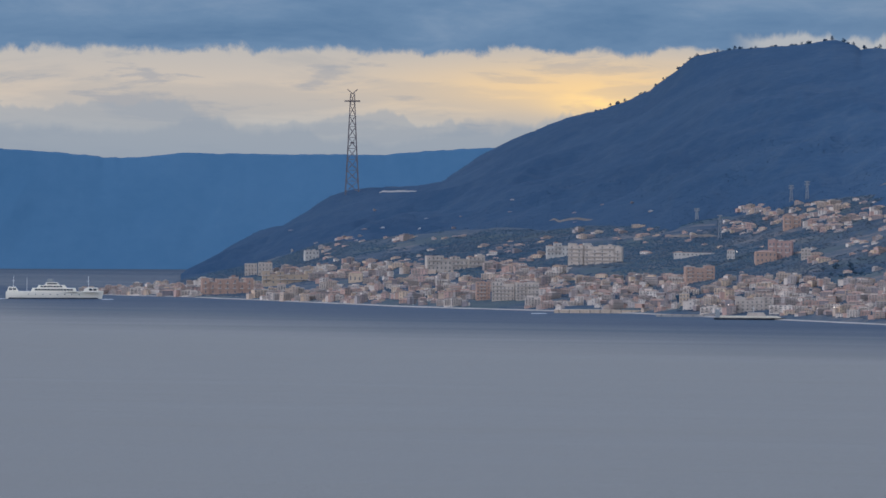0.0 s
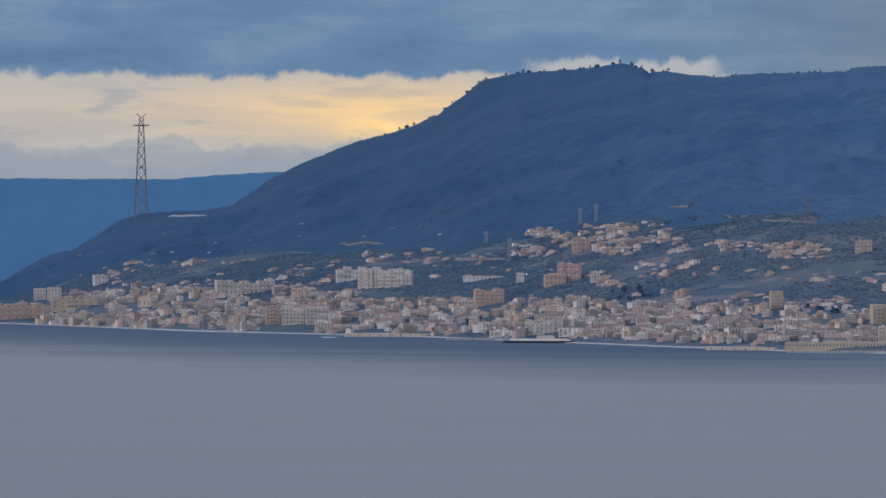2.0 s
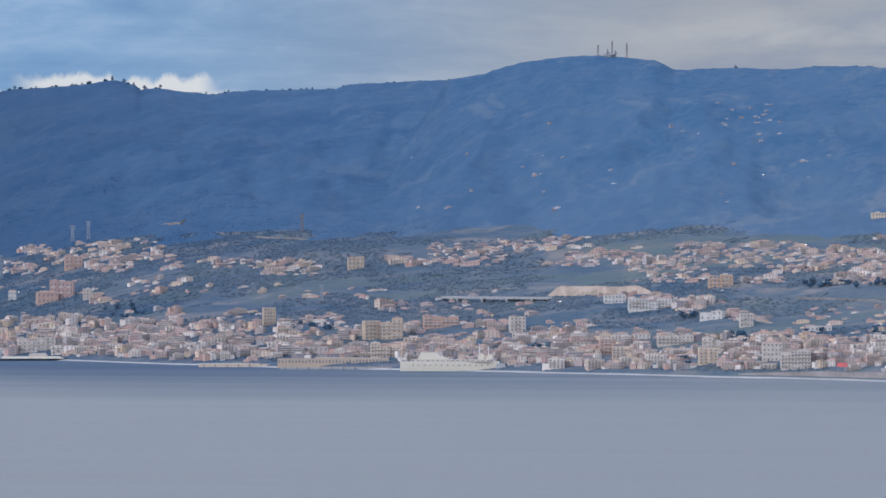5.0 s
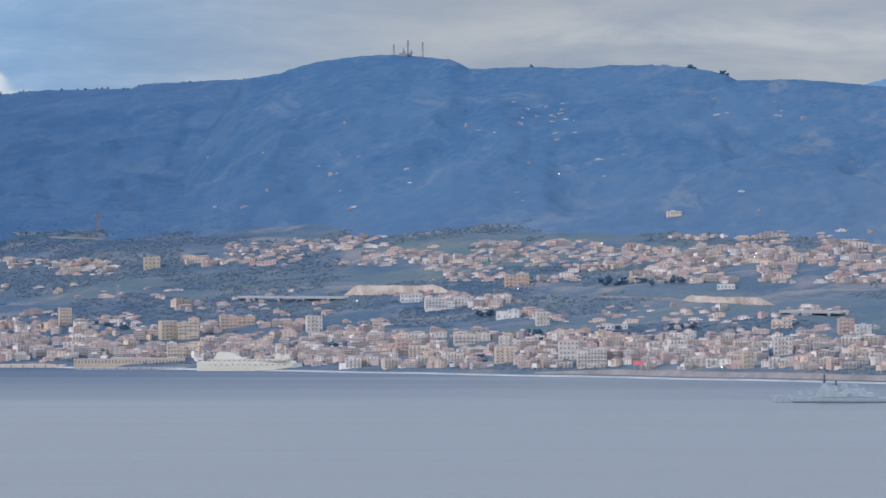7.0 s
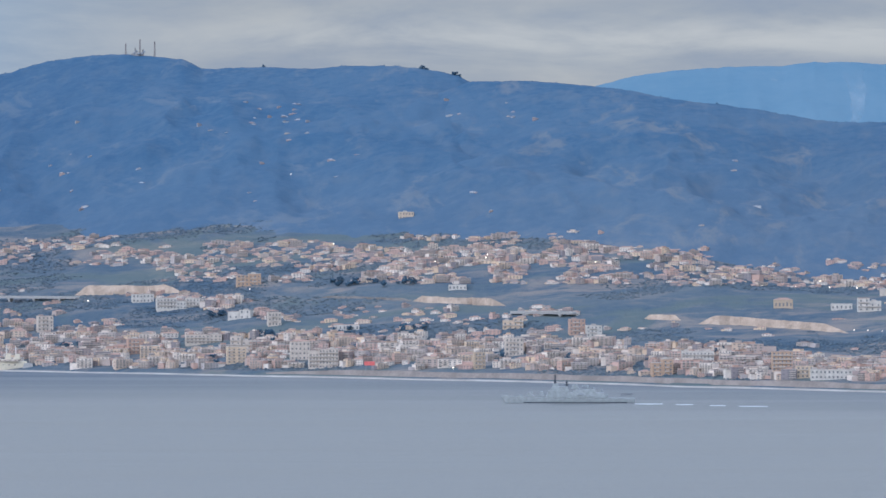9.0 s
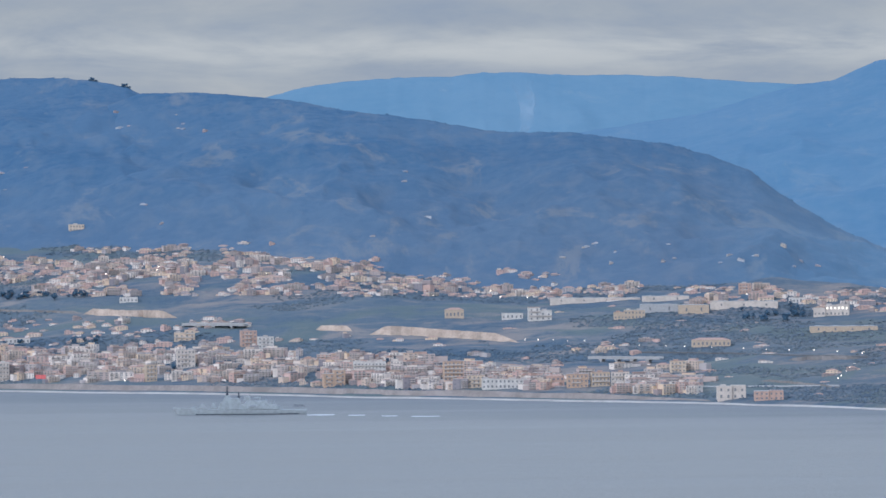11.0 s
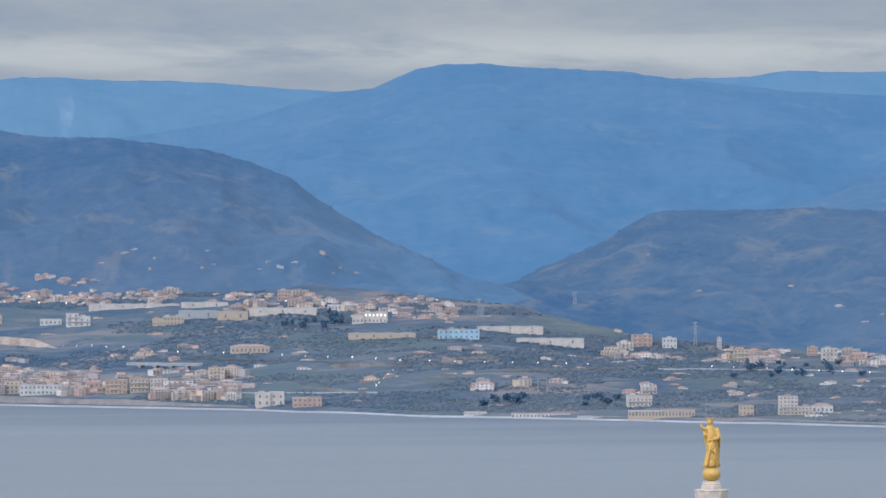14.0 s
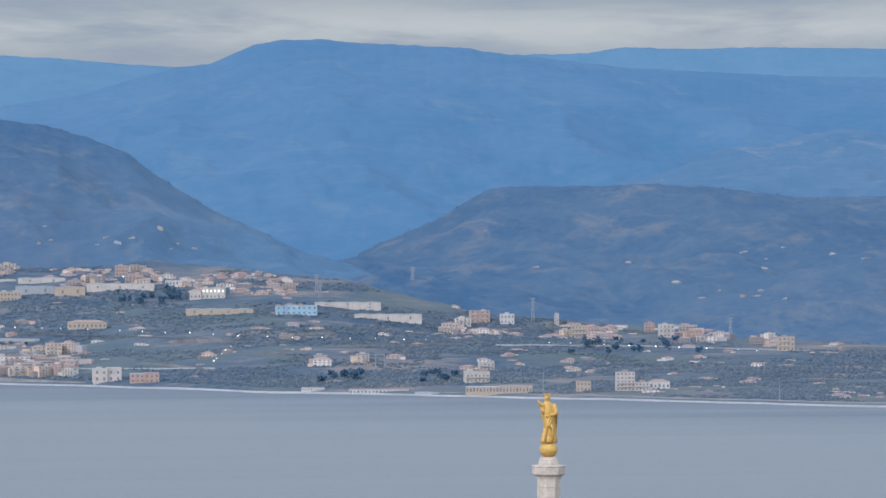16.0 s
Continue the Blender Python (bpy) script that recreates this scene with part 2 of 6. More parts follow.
M_WHITE = plain("white_paint", (0.80, 0.79, 0.76), 0.45, grime=0.12)
M_CREAM = plain("cream_paint", (0.55, 0.475, 0.405), 0.7, grime=0.25, scale=0.3)
M_PINK = plain("salmon_render", (0.48, 0.33, 0.26), 0.85, grime=0.3)
M_DUSK = plain("dusky_brick", (0.42, 0.29, 0.26), 0.85)
M_BLUE = plain("pale_blue_cladding", (0.37, 0.49, 0.56), 0.6, scale=0.4)
M_GREY = plain("concrete", (0.40, 0.39, 0.38), 0.9)
M_DARK = plain("dark_paint", (0.045, 0.055, 0.075), 0.5)
M_NAVY = plain("ship_grey_paint", (0.32, 0.345, 0.355), 0.55, grime=0.25, scale=0.6)
M_STEEL = plain("lattice_steel", (0.20, 0.17, 0.17), 0.6, 0.3)
M_GALV = plain("galvanised_steel", (0.30, 0.32, 0.35), 0.6, 0.3)
M_STONE = plain("pale_limestone", (0.64, 0.52, 0.40), 0.85, grime=0.3, scale=0.8)
M_SANDSTONE = plain("bare_tan_earth", (0.47, 0.37, 0.29), 0.95, grime=0.4, scale=0.12)
M_RED = plain("red_panel", (0.66, 0.16, 0.15), 0.5)
M_GOLD = plain("gilded_bronze", (0.74, 0.45, 0.11), 0.6, 0.35, grime=0.3, scale=2.0)
M_FOAM = plain("white_foam", (0.62, 0.64, 0.65), 0.9, grime=0.2)

M_SEA, t, b = surface("sea_water", 0.22)
b.inputs["IOR"].default_value = 1.33
b.inputs["Specular IOR Level"].default_value = 0.5
p = where(t)
mp = t.nodes.new("ShaderNodeMapping")
mp.inputs["Rotation"].default_value = (0, 0, radians(6))
mp.inputs["Scale"].default_value = (0.10, 1.0, 1.0)
t.links.new(p, mp.inputs["Vector"])
swell = fuzz(t, mp.outputs[0], 0.010, 6.0, 0.62, 0.4)
chop = fuzz(t, p, 0.30, 4.0, 0.6)
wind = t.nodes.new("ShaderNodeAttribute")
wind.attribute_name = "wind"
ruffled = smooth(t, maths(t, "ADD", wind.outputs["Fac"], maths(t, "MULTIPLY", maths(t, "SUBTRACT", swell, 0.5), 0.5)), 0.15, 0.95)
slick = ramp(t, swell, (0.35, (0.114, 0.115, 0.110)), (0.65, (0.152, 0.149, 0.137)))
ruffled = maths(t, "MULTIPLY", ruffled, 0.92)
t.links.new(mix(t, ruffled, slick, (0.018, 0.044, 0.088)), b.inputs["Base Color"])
t.links.new(maths(t, "ADD", maths(t, "ADD", 0.36, maths(t, "MULTIPLY", swell, 0.26)), maths(t, "MULTIPLY", ruffled, 0.25)), b.inputs["Roughness"])
relief(t, b, maths(t, "ADD", chop, maths(t, "MULTIPLY", swell, 3.0)), 0.8, 0.8)

# Scrub base colours are lifted and blued to stand in for haze
M_LAND = slope_material("hazed_scrub", (0.062, 0.094, 0.134), (0.112, 0.132, 0.150), (0.24, 0.205, 0.18), 0.12, 0.2, (0.108, 0.132, 0.128), 4.0, 0.6, (0.5, 0.8, 2.2))
# Blue in these stops stands for haze; the last nears the mountain colours
M_HILLS = changing_slope("hazed_hill_slope", [
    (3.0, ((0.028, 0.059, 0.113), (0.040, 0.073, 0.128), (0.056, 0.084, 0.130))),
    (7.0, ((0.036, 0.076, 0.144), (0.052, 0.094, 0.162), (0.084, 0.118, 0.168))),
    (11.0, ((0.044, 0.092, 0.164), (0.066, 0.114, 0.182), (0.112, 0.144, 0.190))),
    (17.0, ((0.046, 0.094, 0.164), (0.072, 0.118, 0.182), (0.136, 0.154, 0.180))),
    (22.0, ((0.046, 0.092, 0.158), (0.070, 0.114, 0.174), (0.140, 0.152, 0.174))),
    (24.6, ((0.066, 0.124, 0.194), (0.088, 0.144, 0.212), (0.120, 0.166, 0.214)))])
# The near spur also holds its haze as blue in the colour
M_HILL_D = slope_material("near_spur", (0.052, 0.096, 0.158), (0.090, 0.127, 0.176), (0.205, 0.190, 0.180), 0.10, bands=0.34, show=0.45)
# Blue aerial haze of the distant slopes is painted into these base colours
M_HILL_E = slope_material("high_hazed_slope", (0.078, 0.148, 0.232), (0.100, 0.168, 0.246), (0.160, 0.202, 0.244), 0.08, 0.06, None, 0.9, show=0.38)
M_HILL_F = slope_material("far_hazed_slope", (0.106, 0.182, 0.256), (0.124, 0.198, 0.268), (0.150, 0.212, 0.268), 0.03, 0.05, None, 1.2)
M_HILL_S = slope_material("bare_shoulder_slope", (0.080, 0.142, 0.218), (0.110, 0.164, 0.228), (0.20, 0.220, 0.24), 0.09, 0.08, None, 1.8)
M_HILL_L = slope_material("far_hazed_coast", (0.070, 0.146, 0.246), (0.080, 0.158, 0.260), (0.094, 0.170, 0.266), 0.0, 0.05, None, 1.0)
# Foliage greens are shifted to blue-grey as painted haze
M_WOOD = slope_material("hazed_foliage", (0.090, 0.120, 0.158), (0.120, 0.144, 0.168), (0.138, 0.152, 0.16), 0.0, 0.6, None, 0.15)
M_RIDGE = slope_material("hazed_ridge_leaves", (0.044, 0.080, 0.128), (0.062, 0.102, 0.150), (0.075, 0.11, 0.15), 0.0, 0.6, None, 0.15)
for m in (M_WOOD, M_RIDGE):
    t = m.node_tree
    b = t.nodes["Principled BSDF"]
    was = b.inputs["Base Color"].links[0].from_socket
    shade_ = ramp(t, t.nodes.new("ShaderNodeNewGeometry").outputs["Random Per Island"], (0.0, (0.72, 0.76, 0.80)), (0.6, (1.0, 1.0, 1.0)), (1.0, (1.35, 1.25, 1.10)))
    t.links.new(mix(t, 1.0, was, shade_, "MULTIPLY"), b.inputs["Base Color"])
# Multiplies in a tint by bearing: darker and bluer left, warmer right
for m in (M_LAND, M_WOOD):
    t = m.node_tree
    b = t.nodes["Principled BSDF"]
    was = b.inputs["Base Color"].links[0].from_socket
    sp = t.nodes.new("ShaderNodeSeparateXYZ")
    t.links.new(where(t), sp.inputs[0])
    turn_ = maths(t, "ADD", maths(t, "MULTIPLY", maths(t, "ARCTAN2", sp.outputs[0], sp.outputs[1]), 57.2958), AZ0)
    bearing_tint = mix(t, smooth(t, turn_, 5.0, 12.0), (0.78, 0.83, 0.92), (1.0, 1.0, 1.0))
    bearing_tint = mix(t, smooth(t, turn_, 21.0, 26.0), bearing_tint, (1.10, 1.02, 0.96))
    t.links.new(mix(t, 1.0, was, bearing_tint, "MULTIPLY"), b.inputs["Base Color"])
M_BARK = plain("bark", (0.12, 0.09, 0.07), 0.95)
M_BEACH = plain("pale_beach", (0.42, 0.39, 0.36), 0.95, grime=0.3, scale=0.05)
M_ROAD = plain("asphalt", (0.14, 0.14, 0.145), 0.9, scale=0.2)
M_LIT, tl, bl = surface("lit_lamp", 0.4)
bl.inputs["Emission Color"].default_value, bl.inputs["Emission Strength"].default_value = (1.0, 0.72, 0.42, 1), 2.2
M_LIT_WIN, tl, bl = surface("lit_window", 0.4)
bl.inputs["Emission Color"].default_value, bl.inputs["Emission Strength"].default_value = (1.0, 0.70, 0.34, 1), 0.75
M_FIELD = plain("pale_dry_field", (0.22, 0.20, 0.185), 0.95, grime=0.35, scale=0.06)
M_TAN = plain("tan_render", (0.48, 0.38, 0.28), 0.85)
M_YELLOW = plain("ochre_render", (0.58, 0.46, 0.34), 0.85, scale=0.5)
M_ORANGE = plain("orange_render", (0.48, 0.34, 0.24), 0.85, grime=0.3)
M_PALE = plain("pale_render", (0.57, 0.53, 0.48), 0.85, grime=0.25, scale=0.4)
M_SHIP = plain("ship_white_paint", (0.90, 0.84, 0.70), 0.45, grime=0.08)
M_LINER = plain("liner_cream_paint", (0.68, 0.61, 0.48), 0.5, grime=0.2)
M_SHINGLE = plain("tan_shingle", (0.27, 0.235, 0.215), 0.95, grime=0.3, scale=0.1)

# ---------------------------------------------------------------- land forms
def part(name, bm, material, parent=None, label=""):
    me = bpy.data.meshes.new(name)
    bm.to_mesh(me)
    bm.free()
    me.materials.append(material)
    ob = new(name, me)
    ob.parent = parent
    if label:
        ob["label"] = label
    return ob


def sheet(name, co, faces, material, flat=False):
    me = bpy.data.meshes.new(name)
    me.from_pydata([tuple(c) for c in co], [], [tuple(f) for f in faces])
    me.materials.append(material)
    if not flat:
        me.polygons.foreach_set("use_smooth", [True] * len(me.polygons))
    me.update()
    return new(name, me)


def lattice(ix, iy, seed):
    h = (ix.astype(np.int64) * 374761393 + iy.astype(np.int64) * 668265263 + seed * 1442695041) & 0x7FFFFFFF
    h = ((h ^ (h >> 13)) * 1274126177) & 0x7FFFFFFF
    return ((h ^ (h >> 16)) & 0xFFFF) / 65535.0


def rough(x, y, seed=0, octaves=5):
    """Sum of value noise, about -1 to 1."""
    total, amp = 0.0, 1.0
    for o in range(octaves):
        ix, iy = np.floor(x), np.floor(y)
        fx, fy = x - ix, y - iy
        fx, fy = fx * fx * (3 - 2 * fx), fy * fy * (3 - 2 * fy)
        a, b_ = lattice(ix, iy, seed + o), lattice(ix + 1, iy, seed + o)
        c, d = lattice(ix, iy + 1, seed + o), lattice(ix + 1, iy + 1, seed + o)
        total = total + amp * ((a * (1 - fx) + b_ * fx) * (1 - fy) + (c * (1 - fx) + d * fx) * fy - 0.5)
        amp, x, y = amp * 0.5, x * 2.03 + 17.3, y * 2.03 + 9.1
    return total


def curve(rows):
    xs, ys = zip(*rows)
    return lambda a: np.interp(a, xs, ys)


def ground_xy(az, r):
    q = np.radians(np.asarray(az) - AZ0)
    return np.sin(q) * r, np.cos(q) * r


def drop(el):
    return np.tan(np.radians(el))


SHORE = [(-5.6, -1.212), (-4.6, -1.287), (-3.19, -1.317), (-1.99, -1.367), (-0.59, -1.423), (0.82, -1.457), (2.44, -1.496), (4.5, -1.575), (6.81, -1.656),
         (9.61, -1.707), (12.28, -1.765), (15.64, -1.840), (19.72, -1.951), (22.02, -2.004), (24.5, -2.089), (26.90, -2.137), (30.27, -2.214), (34.0, -2.304)]
BROW = [(-5.6, -1.26), (-4.6, -1.235), (-3.6, -1.20), (-3.0, -1.05), (-2.35, -0.886), (-1.29, -0.634), (1.52, -0.407), (3.41, -0.291), (4.32, -0.097), (5.55, 0.038),
        (10.3, 0.14), (12.98, 0.155), (16.23, 0.12), (17.63, -0.078), (19.8, -0.40), (22.73, -0.449), (25.4, -0.70), (26.89, -1.005), (28.65, -1.172), (30.4, -1.303), (34.0, -1.50)]
shore_el, brow_el = curve(SHORE), curve(BROW)


def shore_r(az):
    return EYE_Z / -drop(shore_el(az)) + 14 * rough(np.asarray(az) * 0.9, np.asarray(az) * 0 + 3.3, 5, 3)


def brow_r(az):
    return shore_r(az) + 600.0 - 350 * np.clip((-2.2 - np.asarray(az)) / 1.2, 0, 1)


def brow_z(az):
    return EYE_Z + brow_r(az) * drop(brow_el(az))


def coast_z(az, r):
    """Height of the coastal land at a bearing and distance."""
    r0, r1 = shore_r(az), brow_r(az)
    s = (r - r0) / (r1 - r0)
    x, y = ground_xy(az, r)
    z = 1.2 + (brow_z(az) - 1.2) * np.clip(s, 0, 1) ** 1.12
    bank = rough(x * 0.006, y * 0.012, 21, 4) * 7.0 + rough(x * 0.03, y * 0.05, 31, 3) * 1.6
    z = z + bank * np.clip((s - 0.10) * 3, 0, 1) * np.clip((brow_z(az) - 2) / 30, 0.0, 1)
    z = np.where(s < 0.012, 1.2 - (0.012 - s) * 260, z)
    return np.where(s > 1, z - (s - 1) * 40, z)


def polar_sheet(name, az, rr, zz, material):
    na, nr = zz.shape
    x, y = ground_xy(az[:, None], rr)
    co = np.stack([x, y, zz], 2).reshape(-1, 3)
    i = np.arange(na * nr).reshape(na, nr)
    faces = np.stack([i[:-1, :-1], i[1:, :-1], i[1:, 1:], i[:-1, 1:]], 2).reshape(-1, 4)
    return sheet(name, co.tolist(), faces.tolist(), material)


# sea, one sheet to the horizon all round; "wind" marks darker, bluer, rougher water along the coast
sa = np.concatenate([np.linspace(-180, -9, 60), np.arange(-8, 38, 0.25), np.linspace(39, 180, 60)])
sr = np.concatenate([[0.02], np.geomspace(40, 1400, 30), np.linspace(1430, 4985, 140)])
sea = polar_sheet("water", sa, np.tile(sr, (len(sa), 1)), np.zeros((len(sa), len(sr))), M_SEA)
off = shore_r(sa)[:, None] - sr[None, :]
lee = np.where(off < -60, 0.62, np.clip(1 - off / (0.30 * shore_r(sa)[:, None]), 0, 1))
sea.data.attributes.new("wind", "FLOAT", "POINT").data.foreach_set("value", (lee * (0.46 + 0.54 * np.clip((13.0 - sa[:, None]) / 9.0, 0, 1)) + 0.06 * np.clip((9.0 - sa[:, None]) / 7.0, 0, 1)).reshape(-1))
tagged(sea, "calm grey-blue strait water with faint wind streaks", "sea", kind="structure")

# coastal land from the beach to the brow
az = np.arange(-4.75, 34.0, 0.03)
s = np.concatenate([np.linspace(-0.02, 0.05, 8), np.linspace(0.06, 1.0, 90), [1.05, 1.2]])
r0, r1 = shore_r(az)[:, None], brow_r(az)[:, None]
rr = r0 + (r1 - r0) * s[None, :]
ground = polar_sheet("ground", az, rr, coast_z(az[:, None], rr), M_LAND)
tagged(ground, "scrubby coastal land rising from the shore to the hills", "ground", kind="structure")


def hill(name, label, ridge, foot_r, foot_z, top_r, material, seed, relief_m, bulge=1.0, cols=0.03, rows=70):
    """A hill whose skyline follows the ridge (bearing, height above the horizon), falling to a foot line."""
    ridge_el = curve(ridge)
    a = np.arange(ridge[0][0], ridge[-1][0] + cols, cols)
    fr, tr = foot_r(a)[:, None], top_r(a)[:, None]
    fz = foot_z(a)[:, None]
    tz = (EYE_Z + top_r(a) * drop(ridge_el(a)) + 1.0 * rough(a * 9, a * 0, seed + 3, 4))[:, None]
    k_ = 31
    soft_tz = np.convolve(np.pad(tz[:, 0], k_, mode="edge"), np.ones(2 * k_ + 1) / (2 * k_ + 1), mode="valid")[:, None]
    s = np.concatenate([np.linspace(0, 1, rows), [1.03, 1.1, 1.2]])[None, :]
    r = fr + (tr - fr) * s
    x, y = ground_xy(a[:, None], r)
    body = np.clip(s, -1, 1)
    lift = np.abs(body) ** bulge
    gully = -np.abs(rough(x * 0.006, y * 0.0025, seed, 5)) * 2 + 0.5
    win = np.clip(s * 4, 0, 1) * np.clip((1 - s) * 2.5, 0, 1)
    sharp = np.clip((s - 0.55) / 0.45, 0, 1) ** 1.5
    crown = soft_tz + (tz - soft_tz) * sharp
    z = fz + (crown - fz) * lift + (gully * relief_m + rough(x * 0.03, y * 0.03, seed + 9, 4) * relief_m * 0.25) * win
    z = np.where(s > 1, tz - (s - 1) * 260, z)
    r = np.minimum(r, 4983)
    ob = polar_sheet(name, a, r, z, material)
    tagged(ob, label, "hill", kind="structure")
    return dict(az=a, r=r, z=z)


FAR_LEFT = [(-6.5, 0.53), (-5.51, 0.519), (-4.74, 0.469), (-4.18, 0.410), (-3.76, 0.420), (-3.27, 0.472), (-2.0, 0.466), (-0.74, 0.467), (-0.18, 0.513), (0.46, 0.558), (1.5, 0.58)]
HILL_A = [(-3.26, -1.33), (-3.20, -1.20), (-3.08, -1.02), (-2.91, -0.854), (-2.70, -0.712), (-2.28, -0.484), (-2.0, -0.420), (-1.65, -0.214), (-1.40, -0.050), (-1.12, 0.036), (-0.31, 0.090), (0.0, 0.141),
          (0.46, 0.467), (0.81, 0.645), (1.51, 0.929), (1.93, 1.037), (2.21, 1.122), (2.56, 1.285), (2.84, 1.497), (3.12, 1.708), (3.54, 1.794), (4.31, 1.852), (4.66, 1.895),
          (4.86, 1.923), (5.08, 1.860), (5.17, 1.798), (5.42, 1.825), (5.70, 1.774), (6.05, 1.751), (6.47, 1.791), (7.60, 1.818), (7.74, 1.866), (8.65, 1.915), (9.2, 1.93), (10.0, 1.7), (11.0, 0.6), (11.6, 0.1)]
HILL_B = [(4.97, -0.10), (6.09, 0.191), (6.80, 0.421), (7.36, 0.575), (8.07, 0.910), (8.63, 1.40), (8.91, 1.80), (8.98, 1.934), (9.40, 1.990), (9.75, 2.109), (10.10, 2.172), (10.46, 2.214),
          (10.81, 2.234), (11.30, 2.198), (11.58, 2.162), (11.81, 2.056), (12.07, 2.056), (12.57, 2.082), (13.13, 2.059), (13.55, 2.093), (14.11, 2.097), (14.54, 2.060), (14.96, 1.988), (15.3, 1.82), (16.2, 1.5), (17.4, 0.6), (18.0, 0.0)]
HILL_C = [(12.9, -0.3), (13.3, 0.1), (13.8, 0.75), (14.25, 1.35), (14.74, 1.758), (15.17, 1.903), (15.80, 1.906), (16.70, 1.845), (17.23, 1.768), (17.65, 1.679), (18.35, 1.602), (19.05, 1.489), (19.61, 1.392), (20.45, 1.389),
          (21.03, 1.315), (21.75, 1.220), (22.24, 1.079), (22.73, 0.888), (23.08, 0.606), (23.79, 0.182), (24.49, -0.135), (25.33, -0.593), (26.0, -0.85)]
HILL_D = [(25.0, -0.75), (25.27, -0.555), (25.83, -0.236), (26.54, 0.048), (26.89, 0.261), (27.17, 0.424), (27.45, 0.481), (28.24, 0.482), (29.22, 0.510), (29.85, 0.482), (30.62, 0.397), (31.11, 0.340), (34.0, 0.38)]
HILL_E = [(26.5, 0.2), (27.46, 0.377), (28.52, 0.623), (29.29, 0.707), (29.78, 0.868), (30.20, 0.959), (30.69, 0.972), (31.11, 1.112), (31.60, 1.195), (32.15, 1.144), (34.0, 1.2)]
HILL_F = [(19.6, 1.1), (20.62, 1.383), (22.03, 1.592), (23.30, 1.955), (23.72, 1.995), (24.0, 2.114), (24.28, 2.239), (24.63, 2.300), (25.12, 2.312), (25.68, 2.260), (26.18, 2.241), (26.88, 2.208), (27.16, 2.16), (27.7, 2.10), (29.0, 1.95), (31.0, 1.85), (34.0, 1.8)]
HILL_G = [(15.2, 1.4), (16.73, 1.850), (17.16, 1.965), (17.65, 2.031), (18.36, 2.080), (18.99, 2.087), (19.41, 2.138), (19.90, 2.132), (20.46, 2.097), (21.19, 2.093), (21.89, 2.064), (22.45, 2.013),
          (23.30, 1.962), (24.0, 1.92), (26.76, 2.10), (28.38, 2.134), (28.94, 2.210), (29.57, 2.188), (30.48, 2.207), (32.15, 2.187), (34.0, 2.2)]


def at_brow(back):
    return lambda a: brow_r(a) + back


def flat(value):
    return lambda a: np.zeros_like(a) + value


def foot_line(a):
    return brow_r(a) - 70.0


def foot_level(a):
    return coast_z(a, foot_line(a)) - 2.5


hill("hill_far_coast", "distant haze-blue wooded coast ridge across the water", FAR_LEFT, flat(4760), flat(-3), flat(4900), M_HILL_L, 101, 5)
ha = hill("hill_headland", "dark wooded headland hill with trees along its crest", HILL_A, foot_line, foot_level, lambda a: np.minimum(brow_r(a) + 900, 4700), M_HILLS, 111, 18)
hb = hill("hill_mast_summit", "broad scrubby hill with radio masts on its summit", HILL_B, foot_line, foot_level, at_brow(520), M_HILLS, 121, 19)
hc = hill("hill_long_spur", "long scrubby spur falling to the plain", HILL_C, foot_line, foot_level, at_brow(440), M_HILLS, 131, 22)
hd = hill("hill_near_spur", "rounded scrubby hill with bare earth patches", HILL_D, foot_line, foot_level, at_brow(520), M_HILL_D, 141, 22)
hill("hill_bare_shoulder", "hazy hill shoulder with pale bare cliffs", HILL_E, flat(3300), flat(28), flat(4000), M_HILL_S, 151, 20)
hill("hill_high_mountain", "high haze-blue mountain behind the plain", HILL_F, flat(3400), flat(20), flat(4550), M_HILL_E, 161, 18)
hill("hill_far_mountain", "distant pale haze-blue mountain ridge", HILL_G, flat(4300), flat(60), flat(4880), M_HILL_F, 171, 9)


def on_coast(az, el):
    """The place on the coastal land that lies in a direction from the eye; None where it misses."""
    a = np.asarray(float(az))
    r = np.linspace(float(shore_r(a)) + 3, float(brow_r(a)), 300)
    z = coast_z(a, r)
    e = np.degrees(np.arctan2(z - EYE_Z, r))
    k = np.argmax(e >= el)
    if e[k] < el:
        return None
    x, y = ground_xy(a, r[k])
    return Vector((float(x), float(y), float(z[k]))), float(r[k])


def on_hill(h, az, el):
    i = int(round((az - h["az"][0]) / (h["az"][1] - h["az"][0])))
    i = max(0, min(i, len(h["az"]) - 1))
    r, z = h["r"][i], h["z"][i]
    e = np.degrees(np.arctan2(z - EYE_Z, r))
    k = int(np.argmax(e >= el))
    if e[k] < el:
        return None
    x, y = ground_xy(az, r[k])
    return Vector((float(x), float(y), float(z[k]))), float(r[k])


def on_any(az, el):
    for h in (hd, hc, hb, ha):
        if h["az"][0] < az < h["az"][-1]:
            q = on_hill(h, az, el)
            if q:
                return q
    return on_coast(az, el)


def land_at(az, el):
    return on_coast(az, el) or on_any(az, el)


def crest(h, a):
    i = max(0, min(int(round((a - h["az"][0]) / (h["az"][1] - h["az"][0]))), len(h["az"]) - 1))
    j = int(np.argmax((h["z"][i] - EYE_Z) / h["r"][i]))
    x, y = ground_xy(a, h["r"][i][j])
    return Vector((float(x), float(y), float(h["z"][i][j]) - 0.4))

# ---------------------------------------------------------------- town
def box(bm, x0, x1, y0, y1, z0, z1):
    v = [bm.verts.new((x, y, z)) for x in (x0, x1) for y in (y0, y1) for z in (z0, z1)]
    for f in ((0, 1, 3, 2), (4, 6, 7, 5), (0, 4, 5, 1), (2, 3, 7, 6), (0, 2, 6, 4), (1, 5, 7, 3)):
        bm.faces.new([v[i] for i in f])


